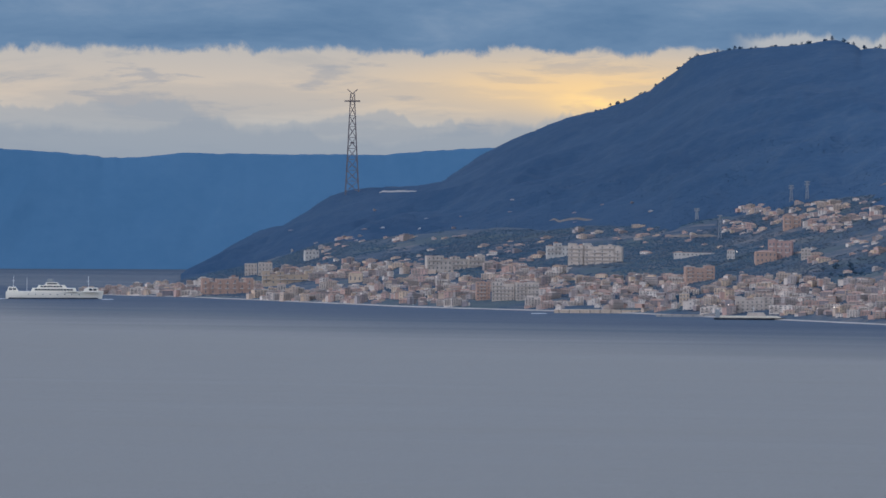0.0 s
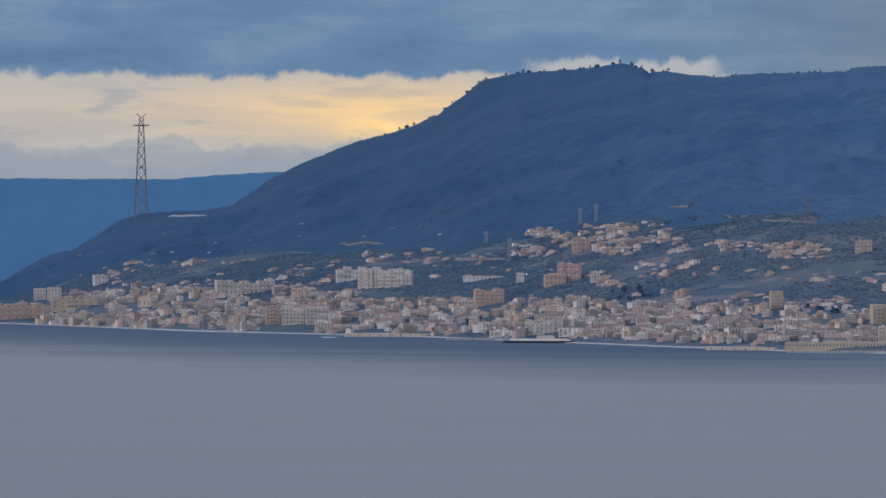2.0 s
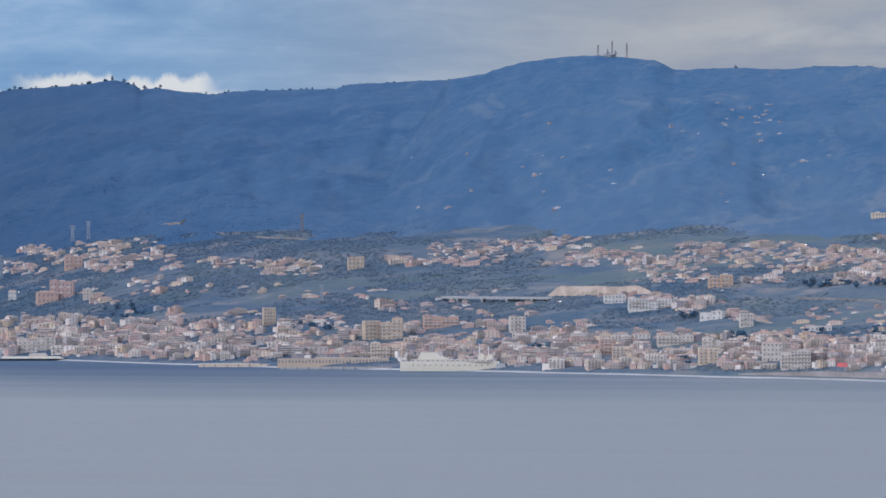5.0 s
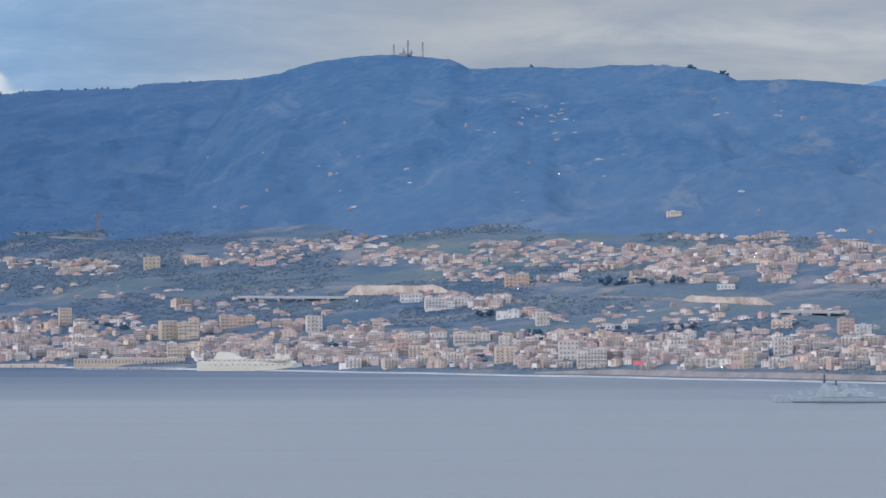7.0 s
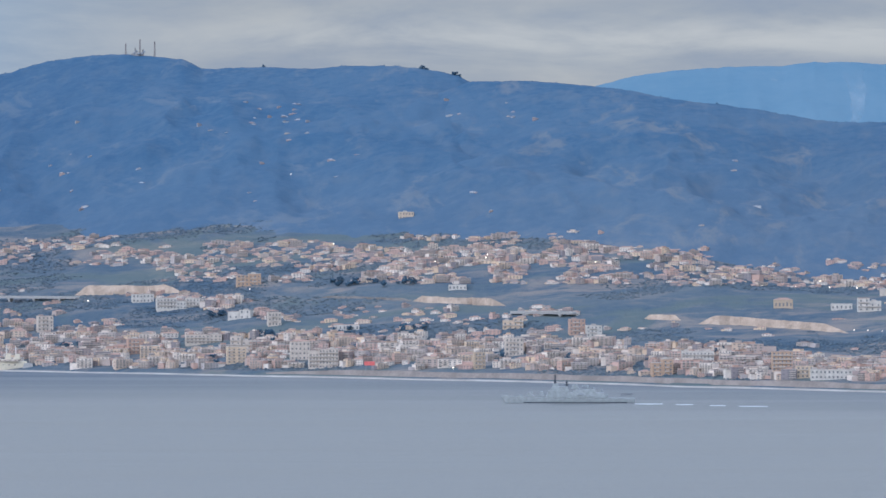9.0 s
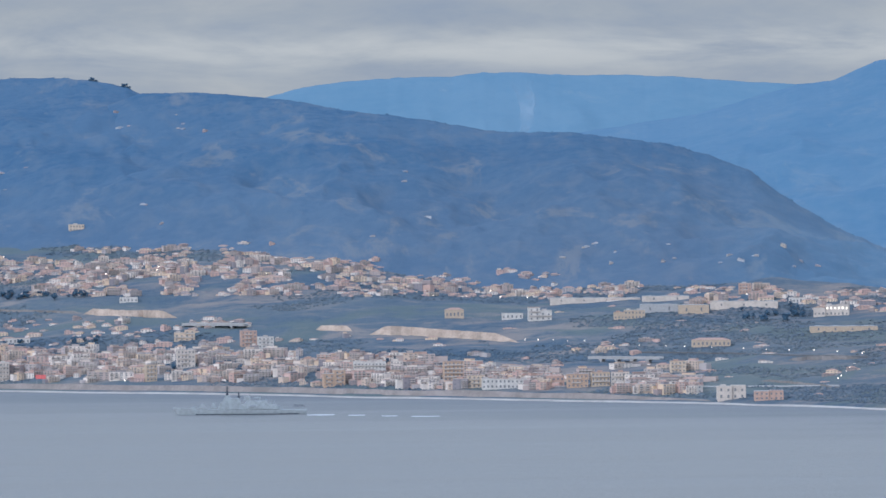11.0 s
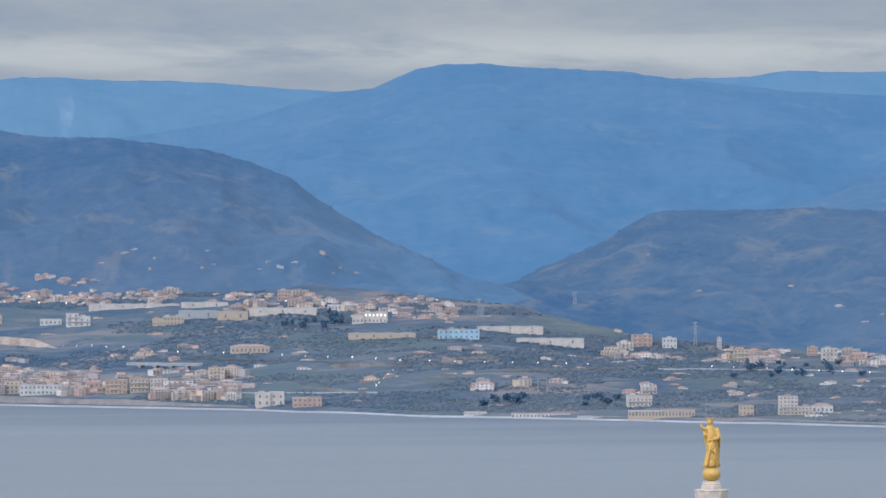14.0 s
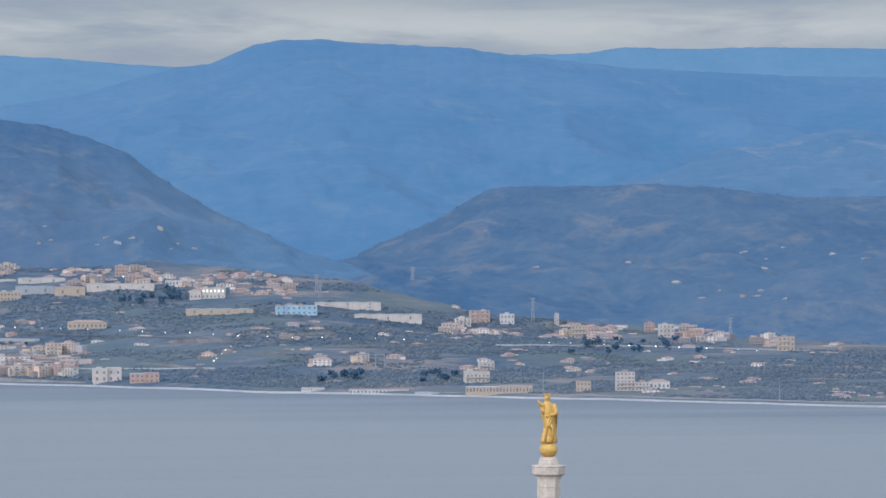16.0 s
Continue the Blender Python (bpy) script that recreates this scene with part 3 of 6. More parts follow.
def boxes(*rows):
    bm = bmesh.new()
    for row in rows:
        box(bm, *row)
    return bm


def hipped(bm, w, d, z, h, over=0.15):
    a, b_ = w / 2 + over, d / 2 + over
    k = max(a - b_, a * 0.25)
    q = [bm.verts.new(c) for c in ((-a, -b_, z), (a, -b_, z), (a, b_, z), (-a, b_, z), (-k, 0, z + h), (k, 0, z + h))]
    for f in ((3, 2, 1, 0), (0, 1, 5, 4), (2, 3, 4, 5), (1, 2, 5), (3, 0, 4)):
        bm.faces.new([q[i] for i in f])


SIX = ((0, 1, 3, 2), (4, 6, 7, 5), (0, 4, 5, 1), (2, 3, 7, 6), (0, 2, 6, 4), (1, 5, 7, 3))


def cuboid(x0, x1, y0, y1, z0, z1):
    return [(x, y, z) for x in (x0, x1) for y in (y0, y1) for z in (z0, z1)], SIX


def pitched(x0, x1, y0, y1, z, h, over=0.18):
    """A hipped tile roof over a rectangle."""
    x0, x1, y0, y1 = x0 - over, x1 + over, y0 - over, y1 + over
    ym, k = (y0 + y1) / 2, min((y1 - y0) / 2, (x1 - x0) * 0.38)
    return [(x0, y0, z), (x1, y0, z), (x1, y1, z), (x0, y1, z), (x0 + k, ym, z + h), (x1 - k, ym, z + h)], ((3, 2, 1, 0), (0, 1, 5, 4), (2, 3, 4, 5), (1, 2, 5), (3, 0, 4))


def house_pieces(w, d, floors, cols, storey, form):
    """The pieces of one house, front towards -y: rows of part name, material number, shape."""
    out_ = []
    h = floors * storey
    q = random.Random(int(w * 100) + floors * 7 + cols)
    side = 1 if q.random() < 0.5 else -1
    wing_w, wing_h = w * q.uniform(0.3, 0.5), max(1, floors - q.choice((1, 1, 2))) * storey
    xa, xb = sorted((side * w * 0.5, side * (w * 0.5 + wing_w)))
    out_.append(("wall", 0, cuboid(-w / 2, w / 2, -d / 2, d / 2, -2.5, h)))
    out_.append(("wing", 0, cuboid(xa, xb, -d * 0.5 + q.uniform(0.5, 1.6), d * 0.5, -2.5, wing_h)))
    if form == "tiled":
        out_.append(("roof", 4, pitched(-w / 2, w / 2, -d / 2, d / 2, h, 0.20 * d)))
        out_.append(("wing_roof", 4, pitched(xa, xb, -d * 0.3, d * 0.5, wing_h, 0.13 * d)))
        out_.append(("chimney", 0, cuboid(w * 0.18, w * 0.18 + 0.35, 0.3, 0.7, h, h + 0.24 * d)))
    else:
        out_.append(("roof", 1, cuboid(-w / 2 - 0.12, w / 2 + 0.12, -d / 2 - 0.2, d / 2 + 0.12, h, h + 0.22)))
        out_.append(("wing_roof", 1, cuboid(xa - 0.1, xb + 0.1, -d * 0.3, d * 0.5, wing_h, wing_h + 0.2)))
        if floors > 2:
            x0 = q.uniform(-0.4, -0.05) * w
            x1 = x0 + w * q.uniform(0.3, 0.5)
            out_.append(("penthouse", 0, cuboid(x0, x1, -d * 0.2, d * 0.4, h + 0.2, h + 0.2 + storey * 0.8)))
            out_.append(("penthouse_roof", 1, cuboid(x0 - 0.25, x1 + 0.25, -d * 0.2 - 0.4, d * 0.42, h + 0.2 + storey * 0.8, h + 0.36 + storey * 0.8)))
    step = w / cols
    for f in range(floors):
        z = f * storey + storey * 0.24
        for c in range(cols):
            if q.random() < 0.12:
                continue
            x, half = -w / 2 + (c + 0.5) * step, step * q.choice((0.17, 0.22, 0.30))
            out_.append(("window", 2, cuboid(x - half, x + half, -d / 2 - 0.03, -d / 2 + 0.05, z, z + storey * q.choice((0.42, 0.50, 0.58)))))
        if f and form == "balconies":
            out_.append(("balcony", 3, cuboid(-w * 0.47, w * 0.47, -d / 2 - 0.7, -d / 2, f * storey - 0.1, f * storey + storey * 0.26)))
        elif f and form == "stack":
            x0 = -w * 0.46 if side > 0 else w * 0.06
            out_.append(("balcony", 3, cuboid(x0, x0 + w * 0.4, -d / 2 - 0.75, -d / 2, f * storey - 0.1, f * storey + storey * 0.26)))
        if floors > 2 and f % 2:
            out_.append(("window", 2, cuboid(-side * w / 2 - 0.04, -side * w / 2 + 0.04, -d * 0.2, d * 0.12, z, z + storey * 0.45)))
    return out_


def house(*kind):
    """A house as a thing of its own, with its pieces as parts."""
    ob = new("house")
    mats_ = (M_WALL, M_ROOF, M_WIN, M_SLAB, M_TILE)
    for name, k_, (co, fs) in house_pieces(*kind):
        me = bpy.data.meshes.new(name)
        me.from_pydata(co, [], fs)
        me.materials.append(mats_[k_])
        piece = new(name, me)
        piece.parent = ob
    return ob


AREAS = [
    (-4.45, -2.35, -1.297, -1.343, -1.199, -1.146, 24),
    (-2.35, 1.52, -1.364, -1.448, -0.977, -0.829, 110),
    (1.52, 5.45, -1.441, -1.549, -1.040, -1.087, 95),
    (3.48, 5.44, -0.480, -0.596, -0.200, -0.050, 30),
    (5.49, 7.72, -1.552, -1.613, -0.968, -0.960, 60),
    (7.72, 10.78, -1.592, -1.662, -1.121, -1.088, 70),
    (3.72, 7.37, -0.466, -0.522, -0.184, -0.346, 42),
    (8.22, 10.79, -0.400, -0.402, -0.140, -0.017, 42),
    (10.31, 13.33, -1.668, -1.696, -1.246, -1.253, 66),
    (13.33, 16.96, -1.682, -1.714, -1.344, -1.070, 78),
    (10.87, 12.98, -0.917, -1.112, -0.706, -0.886, 26),
    (10.80, 13.33, -0.586, -0.620, -0.178, -0.078, 64),
    (13.33, 16.96, -0.620, -0.629, -0.043, 0.002, 150),
    (16.97, 20.24, -1.753, -1.860, -1.338, -1.615, 56),
    (16.97, 20.30, -0.635, -0.684, -0.143, -0.425, 80),
    (19.07, 22.03, -1.814, -1.904, -1.632, -1.735, 30),
    (19.92, 24.84, -0.705, -0.895, -0.494, -0.642, 52),
    (26.19, 30.87, -1.339, -1.524, -1.170, -1.356, 40),
    (3.43, 10.31, -0.991, -1.030, -0.534, -0.679, 26),
    (16.76, 24.83, -1.458, -1.681, -1.107, -1.260, 11),
    (13.33, 16.49, -1.309, -1.034, -0.887, -0.929, 20),
    (-1.57, 3.28, -0.917, -0.749, -0.600, -0.397, 26),
    (21.98, 30.40, -1.695, -1.934, -1.344, -1.583, 6),
]
KINDS = [(8.0, 6.0, 4, 4, 1.25, "balconies"), (10.5, 6.5, 5, 5, 1.25, "balconies"), (6.2, 5.0, 2, 3, 1.25, "tiled"), (5.2, 4.2, 2, 3, 1.2, "tiled"),
         (13.0, 6.0, 4, 5, 1.25, "stack"), (6.6, 5.0, 5, 3, 1.25, "stack"), (5.0, 4.2, 3, 3, 1.2, "flat"), (9.0, 5.0, 3, 4, 1.25, "tiled"), (4.4, 4.0, 1, 2, 1.35, "tiled")]
LABELS = ["cream rendered apartment block with balconies in the town", "wide five-storey apartment block with balconies", "small house with a hipped tile roof", "low two-storey house with a tile roof and wing",
          "long four-storey apartment block with balconies", "tall narrow rendered apartment block", "narrow flat-roofed town house", "wide three-storey house with a hipped tile roof", "tiny one-storey house with a tile roof"]
def facing(p, turn):
    return math.degrees(math.atan2(-p.x, p.y)) + turn


def building(site, floors, cols, wall, style="flat", turn=0.0, name="building", label="", deep=0.6):
    """A landmark building: bearing, height of its foot, breadth and rise in degrees; the front looks over the water."""
    az, el, wide, tall = site
    p, r = land_at(az, el)
    w, h = r * radians(wide), r * radians(tall) * (0.72 if style == "shed" else 1.0)
    d = max(2.5, min(w * deep, 9.0))
    ob = new(name)
    ob.matrix_basis = pose(p.x, p.y, p.z, 0, 0, facing(p, turn)) @ pose(0, d / 2, 0)
    q = random.Random(int(az * 1000) + 5000)
    n = 1 if style in ("shed", "hip") or w < 9 else min(7, int(w / 5.5))
    if floors == 1 and n > 1:
        n = max(1, n // 2)
    cols = max(2, cols // 3) if style == "shed" else max(2, round(cols * 1.3))
    per, storey = max(1, round(cols / n)), h / max(floors, 1)
    for k in range(n):
        x0, x1 = -w / 2 + w * k / n, -w / 2 + w * (k + 1) / n
        lift = 0.0 if n == 1 else q.choice((-1.0, -0.35, 0.0, 0.0, 0.3)) * min(storey, 0.22 * h)
        back = 0.0 if n == 1 else q.choice((0.0, 0.5, 1.1))
        top, y0 = h + lift, -d / 2 + back
        part("wall" if k == 0 else "bay", boxes((x0, x1, y0, d / 2 + back * 0.1, -3.0, top)), wall, ob)
        bm = bmesh.new()
        if style == "hip":
            hipped(bm, w, d, h, min(0.2 * d, 1.2))
        elif style == "shed":
            m_ = max(1, int(w / 9))
            for c in range(m_):
                xa, xb = -w / 2 + w * c / m_, -w / 2 + w * (c + 1) / m_
                v_ = [bm.verts.new(e_) for e_ in ((xa, -d / 2 - 0.1, h), (xb, -d / 2 - 0.1, h), (xb, d / 2, h + 0.1), (xa, d / 2, h + 0.1), ((xa + xb) / 2, -d / 2 - 0.1, h + 0.4), ((xa + xb) / 2, d / 2, h + 0.45))]
                for f in ((0, 1, 4), (1, 2, 5, 4), (2, 3, 5), (3, 0, 4, 5)):
                    bm.faces.new([v_[e_] for e_ in f])
        else:
            box(bm, x0 - 0.02, x1 + 0.02, y0 - 0.12, d / 2 + 0.2, top, top + 0.18)
            if q.random() < 0.6 and floors > 1:
                xa = x0 + (x1 - x0) * q.uniform(0.1, 0.4)
                box(bm, xa, xa + min(2.6, (x1 - x0) * 0.4), -d * 0.1, d * 0.3, top + 0.18, top + 0.9)
        part("roof", bm, M_GREY if style == "shed" else M_TILE if style == "hip" else M_ROOF, ob)
        step = (x1 - x0) / per
        for f in range(floors):
            z = f * storey + storey * 0.26
            if z + storey * 0.5 > top:
                continue
            for c in range(per):
                x = x0 + (c + 0.5) * step
                half = min(step * (0.10 if style == "shed" else q.choice((0.18, 0.23, 0.28))), 0.5)
                part("window", boxes((x - half, x + half, y0 - 0.03, y0 + 0.05, z, z + storey * q.choice((0.36, 0.46)))), M_LIT_WIN if "lit upper" in label and f else M_WIN, ob)
            if style == "flat" and f and floors >= 3:
                xm = x0 + (x1 - x0) * 0.5
                part("balcony", boxes((xm - (x1 - x0) * 0.3, xm + (x1 - x0) * 0.16, y0 - 0.6, y0, f * storey - 0.08, f * storey + storey * 0.22)), M_SLAB, ob)
            if style == "terrace" and f and q.random() < 0.85:
                part("balcony", boxes((x0 + 0.15, x1 - 0.15, y0 - 0.65, y0, f * storey - 0.08, f * storey + storey * 0.24)), M_SLAB, ob)
    tagged(ob, label or "rendered building among the houses", "building")
    landmarks.append(site)
    return ob


landmarks = []
L_APT = "rendered apartment block with rows of dark windows"
L_TER = "apartment block with long balconies on each storey"
L_SHED = "long low industrial shed on the plain"
for site, floors, cols, wall, style, turn, label in (
    ((-2.676, -1.281, 0.643, 0.189), 3, 8, M_PINK, "flat", 8, "long pink three-storey block near the beach"),
    ((-1.935, -1.152, 0.616, 0.154), 3, 7, M_TAN, "terrace", 5, L_TER),
    ((-2.004, -1.244, 0.098, 0.091), 1, 2, M_CREAM, "hip", 10, "small cream house with a tile roof"),
    ((-2.390, -1.049, 0.154, 0.147), 3, 3, M_CREAM, "flat", 0, L_APT),
    ((-2.212, -1.048, 0.175, 0.161), 3, 3, M_CREAM, "flat", 0, L_APT),
    ((-1.624, -0.849, 0.175, 0.112), 2, 3, M_PALE, "flat", 15, "white house on the dark slope"),
    ((-1.093, -1.134, 0.168, 0.119), 1, 2, M_YELLOW, "hip", -10, "ochre gabled house in the town"),
    ((0.166, -0.967, 0.738, 0.176), 3, 9, M_CREAM, "terrace", 12, "wide pale apartment block above the town"),
    ((0.748, -1.345, 0.281, 0.232), 5, 5, M_CREAM, "terrace", -6, L_TER),
    ((1.058, -1.336, 0.281, 0.211), 5, 5, M_CREAM, "terrace", 4, L_TER),
    ((0.506, -1.339, 0.176, 0.225), 5, 3, M_PINK, "flat", 6, L_APT),
    ((1.572, -0.778, 0.556, 0.155), 3, 9, M_PALE, "terrace", 6, "long white apartment block on the rise"),
    ((1.886, -0.889, 0.676, 0.239), 5, 8, M_CREAM, "terrace", -10, "large cream apartment block on the rise"),
    ((3.203, -1.094, 0.366, 0.183), 4, 5, M_PINK, "flat", 10, "tan-pink block with a stepped roof"),
    ((4.021, -0.858, 0.260, 0.134), 2, 4, M_PINK, "hip", 8, "pink villa with a hipped roof"),
    ((4.186, -0.808, 0.295, 0.225), 3, 5, M_DUSK, "flat", -8, "dusky red block with horizontal bands"),
    ((4.342, -0.428, 0.218, 0.162), 3, 4, M_PINK, "flat", 5, "salmon block on the upper slope"),
    ((4.512, -0.807, 0.119, 0.127), 3, 2, M_CREAM, "flat", 0, "small cream block on the green slope"),
    ((3.581, -0.811, 0.098, 0.113), 2, 2, M_PALE, "hip", 0, "white house with a hipped roof"),
    ((3.127, -0.778, 0.513, 0.042), 1, 8, M_PALE, "flat", 0, "long low white building among trees"),
    ((3.879, -1.457, 0.464, 0.183), 4, 8, M_CREAM, "flat", 3, "cream harbour block with many windows"),
    ((3.007, -1.391, 0.127, 0.148), 3, 2, M_YELLOW, "flat", 0, L_APT),
    ((6.773, -1.123, 0.155, 0.211), 5, 3, M_TAN, "flat", 12, "tan apartment tower above the town"),
    ((8.056, -1.309, 0.204, 0.232), 5, 3, M_TAN, "flat", 20, L_APT),
    ((8.288, -1.310, 0.260, 0.253), 6, 4, M_TAN, "terrace", -6, L_TER),
    ((8.206, -1.528, 0.351, 0.183), 4, 7, M_YELLOW, "terrace", 2, "ochre station building on the quay"),
    ((7.563, -1.618, 1.385, 0.077), 1, 26, M_TAN, "flat", 1, "long low arcaded quay building"),
    ((8.910, -1.164, 0.435, 0.155), 4, 6, M_PINK, "terrace", 6, L_TER),
    ((9.864, -1.215, 0.196, 0.190), 4, 3, M_CREAM, "flat", 10, L_APT),
    ((10.986, -1.491, 0.203, 0.182), 4, 3, M_PINK, "flat", 10, "pink apartment block near the shore"),
    ((7.847, -0.437, 0.204, 0.148), 3, 4, M_TAN, "flat", 4, "plain tan block on the upper slope"),
    ((12.387, -0.646, 0.296, 0.141), 3, 5, M_ORANGE, "flat", 5, "orange-pink block in the upper town"),
    ((11.826, -1.371, 0.450, 0.155), 4, 7, M_CREAM, "terrace", 4, L_TER),
    ((12.287, -1.483, 0.274, 0.204), 4, 4, M_CREAM, "terrace", -8, L_TER),
    ((12.234, -1.610, 0.239, 0.197), 5, 4, M_YELLOW, "flat", 6, "ochre apartment block near the shore"),
    ((13.026, -1.573, 0.246, 0.232), 4, 4, M_CREAM, "hip", 5, "cream block with a red roof"),
    ((10.992, -1.478, 0.176, 0.176), 4, 3, M_PINK, "flat", 8, "pink apartment block near the shore"),
    ((11.547, -0.942, 0.612, 0.134), 3, 10, M_PALE, "terrace", 5, "long white terraced block on the slope"),
    ((11.072, -0.852, 0.267, 0.106), 2, 5, M_PALE, "flat", 5, "white low block on the slope"),
    ((12.258, -1.061, 0.288, 0.120), 2, 4, M_PALE, "flat", -15, "white-grey hall among trees"),
    ((12.708, -1.145, 0.162, 0.169), 3, 3, M_CREAM, "flat", 12, L_APT),
    ((13.318, -1.671, 0.366, 0.239), 5, 6, M_CREAM, "terrace", 4, L_TER),
    ((15.673, -1.188, 0.259, 0.140), 3, 4, M_YELLOW, "terrace", 0, L_TER),
    ((16.475, -1.257, 0.196, 0.196), 4, 3, M_PINK, "flat", 10, "pink apartment block above the shore town"),
    ((16.685, -1.284, 0.196, 0.140), 3, 3, M_PALE, "flat", 8, L_APT),
    ((15.263, -1.681, 0.140, 0.211), 4, 2, M_TAN, "flat", 16, L_APT),
    ((15.691, -1.518, 0.224, 0.225), 4, 4, M_CREAM, "flat", 6, L_APT),
    ((13.602, -1.206, 0.316, 0.070), 1, 5, M_PALE, "flat", 0, "long white hall among dark trees"),
    ((14.982, -0.705, 0.225, 0.063), 1, 4, M_PALE, "flat", 0, "white hall below the upper town"),
    ((14.348, 0.166, 0.183, 0.091), 2, 4, M_YELLOW, "flat", 8, "ochre villa alone on the hillside"),
    ((19.021, -1.706, 0.252, 0.246), 5, 4, M_ORANGE, "terrace", 6, "orange apartment tower near the beach"),
    ((17.974, -1.596, 0.399, 0.126), 3, 7, M_PALE, "terrace", 3, L_TER),
    ((17.537, -1.762, 0.266, 0.203), 4, 4, M_ORANGE, "flat", 10, L_APT),
    ((19.680, -1.807, 0.618, 0.126), 2, 9, M_PALE, "flat", 2, "long white two-storey block by the beach"),
    ((19.301, -1.792, 0.210, 0.154), 3, 3, M_YELLOW, "flat", 5, "yellow block by the beach"),
    ((20.562, -1.797, 0.260, 0.169), 3, 4, M_ORANGE, "flat", 4, "orange block by the beach"),
    ((20.291, -1.782, 0.211, 0.126), 2, 3, M_PINK, "hip", 8, "pink house by the beach"),
    ((20.850, -1.784, 0.232, 0.176), 3, 4, M_TAN, "terrace", 6, L_TER),
    ((21.093, -1.778, 0.225, 0.169), 3, 4, M_CREAM, "flat", 2, L_APT),
    ((19.034, -0.920, 0.231, 0.105), 1, 4, M_TAN, "hip", 4, "tan farm building on the green rise"),
    ((19.753, -0.944, 0.267, 0.077), 1, 4, M_PALE, "flat", 0, L_SHED),
    ((20.101, -0.959, 0.288, 0.162), 3, 4, M_PALE, "terrace", 5, "white block on the plain"),
    ((21.814, -1.612, 0.190, 0.141), 3, 3, M_YELLOW, "flat", 6, "ochre cube house alone above the shore"),
    ((22.478, -1.952, 0.352, 0.162), 2, 4, M_CREAM, "flat", 5, "cream block with an arched door by the shore"),
    ((22.938, -1.968, 0.359, 0.112), 2, 5, M_PINK, "flat", 3, "low pink block by the shore"),
    ((22.014, -0.882, 0.373, 0.148), 1, 3, M_TAN, "shed", 4, L_SHED),
    ((21.663, -0.726, 0.584, 0.084), 1, 8, M_CREAM, "shed", 2, L_SHED),
    ((20.787, -0.736, 1.125, 0.077), 1, 14, M_CREAM, "shed", 1, L_SHED),
    ((21.588, -0.866, 0.478, 0.134), 1, 5, M_GREY, "shed", 4, "grey industrial shed on the plain"),
    ((22.633, -0.813, 0.837, 0.106), 1, 9, M_CREAM, "shed", -3, L_SHED),
    ((21.212, -0.949, 0.387, 0.113), 2, 6, M_TAN, "flat", 2, L_SHED),
    ((23.298, -0.760, 0.211, 0.070), 1, 4, M_PALE, "flat", 2, L_SHED),
    ((23.712, -0.923, 0.436, 0.134), 2, 6, M_CREAM, "flat", -4, "cream factory block with a lit upper storey"),
    ((23.870, -1.120, 0.836, 0.091), 1, 14, M_TAN, "shed", 3, L_SHED),
    ((24.825, -1.123, 0.513, 0.119), 2, 7, M_BLUE, "flat", 4, "pale blue factory building"),
    ((22.227, -1.297, 0.478, 0.084), 1, 7, M_TAN, "hip", 3, "low tan building beside the motorway"),
    ((22.651, -0.638, 0.155, 0.127), 3, 3, M_PINK, "flat", 4, L_APT),
    ((25.463, -1.050, 0.823, 0.113), 2, 10, M_CREAM, "shed", 3, "long cream factory on the plain"),
    ((25.963, -1.197, 0.837, 0.113), 1, 9, M_CREAM, "shed", 2, L_SHED),
    ((27.110, -1.231, 0.246, 0.162), 3, 4, M_PINK, "flat", 8, "pink block on the plain"),
    ((27.447, -1.245, 0.176, 0.127), 2, 3, M_PALE, "flat", 5, "white block on the plain"),
    ((27.082, -1.969, 0.302, 0.183), 3, 5, M_CREAM, "terrace", 10, "cream terraced house in the trees"),
    ((27.194, -1.808, 0.190, 0.091), 2, 3, M_CREAM, "terrace", 10, "cream terraced house in the trees"),
    ((27.346, -2.103, 0.830, 0.105), 1, 15, M_TAN, "flat", 1, "long pale boathouse with tall openings"),
    ((25.848, -2.112, 0.746, 0.056), 1, 12, M_PALE, "flat", 0, "low white bathing pavilion on the beach"),
    ((25.028, -2.070, 0.288, 0.035), 1, 6, M_PALE, "flat", 0, "low white bathing pavilion on the beach"),
    ((26.463, -2.125, 0.331, 0.035), 1, 4, M_PALE, "shed", 0, "small white beach shed"),
    ((28.062, -1.251, 0.056, 0.148), 4, 1, M_PALE, "flat", 0, "slim white tower block"),
    ((28.333, -1.412, 0.176, 0.162), 3, 3, M_TAN, "terrace", 5, L_TER),
    ((29.220, -1.334, 0.126, 0.112), 3, 2, M_PINK, "flat", 6, L_APT),
    ((29.434, -1.397, 0.189, 0.161), 3, 3, M_CREAM, "flat", 10, L_APT),
    ((29.784, -1.396, 0.175, 0.091), 2, 3, M_PINK, "hip", 6, "pink house with a tile roof"),
    ((30.917, -1.562, 0.202, 0.175), 3, 3, M_TAN, "flat", 6, "tan block on the plain"),
    ((28.922, -2.064, 0.231, 0.232), 5, 4, M_CREAM, "terrace", 8, "cream stepped apartment block by the shore"),
    ((29.126, -2.064, 0.175, 0.105), 2, 3, M_CREAM, "terrace", 4, L_TER),
    ((28.400, -2.073, 0.183, 0.126), 2, 3, M_TAN, "flat", 4, "unfinished tan house frame by the shore"),
    ((29.343, -2.042, 0.259, 0.091), 1, 4, M_PALE, "hip", 4, "low white houses by the shore"),
):
    building(site, floors, cols, wall, style, turn, "building", label)

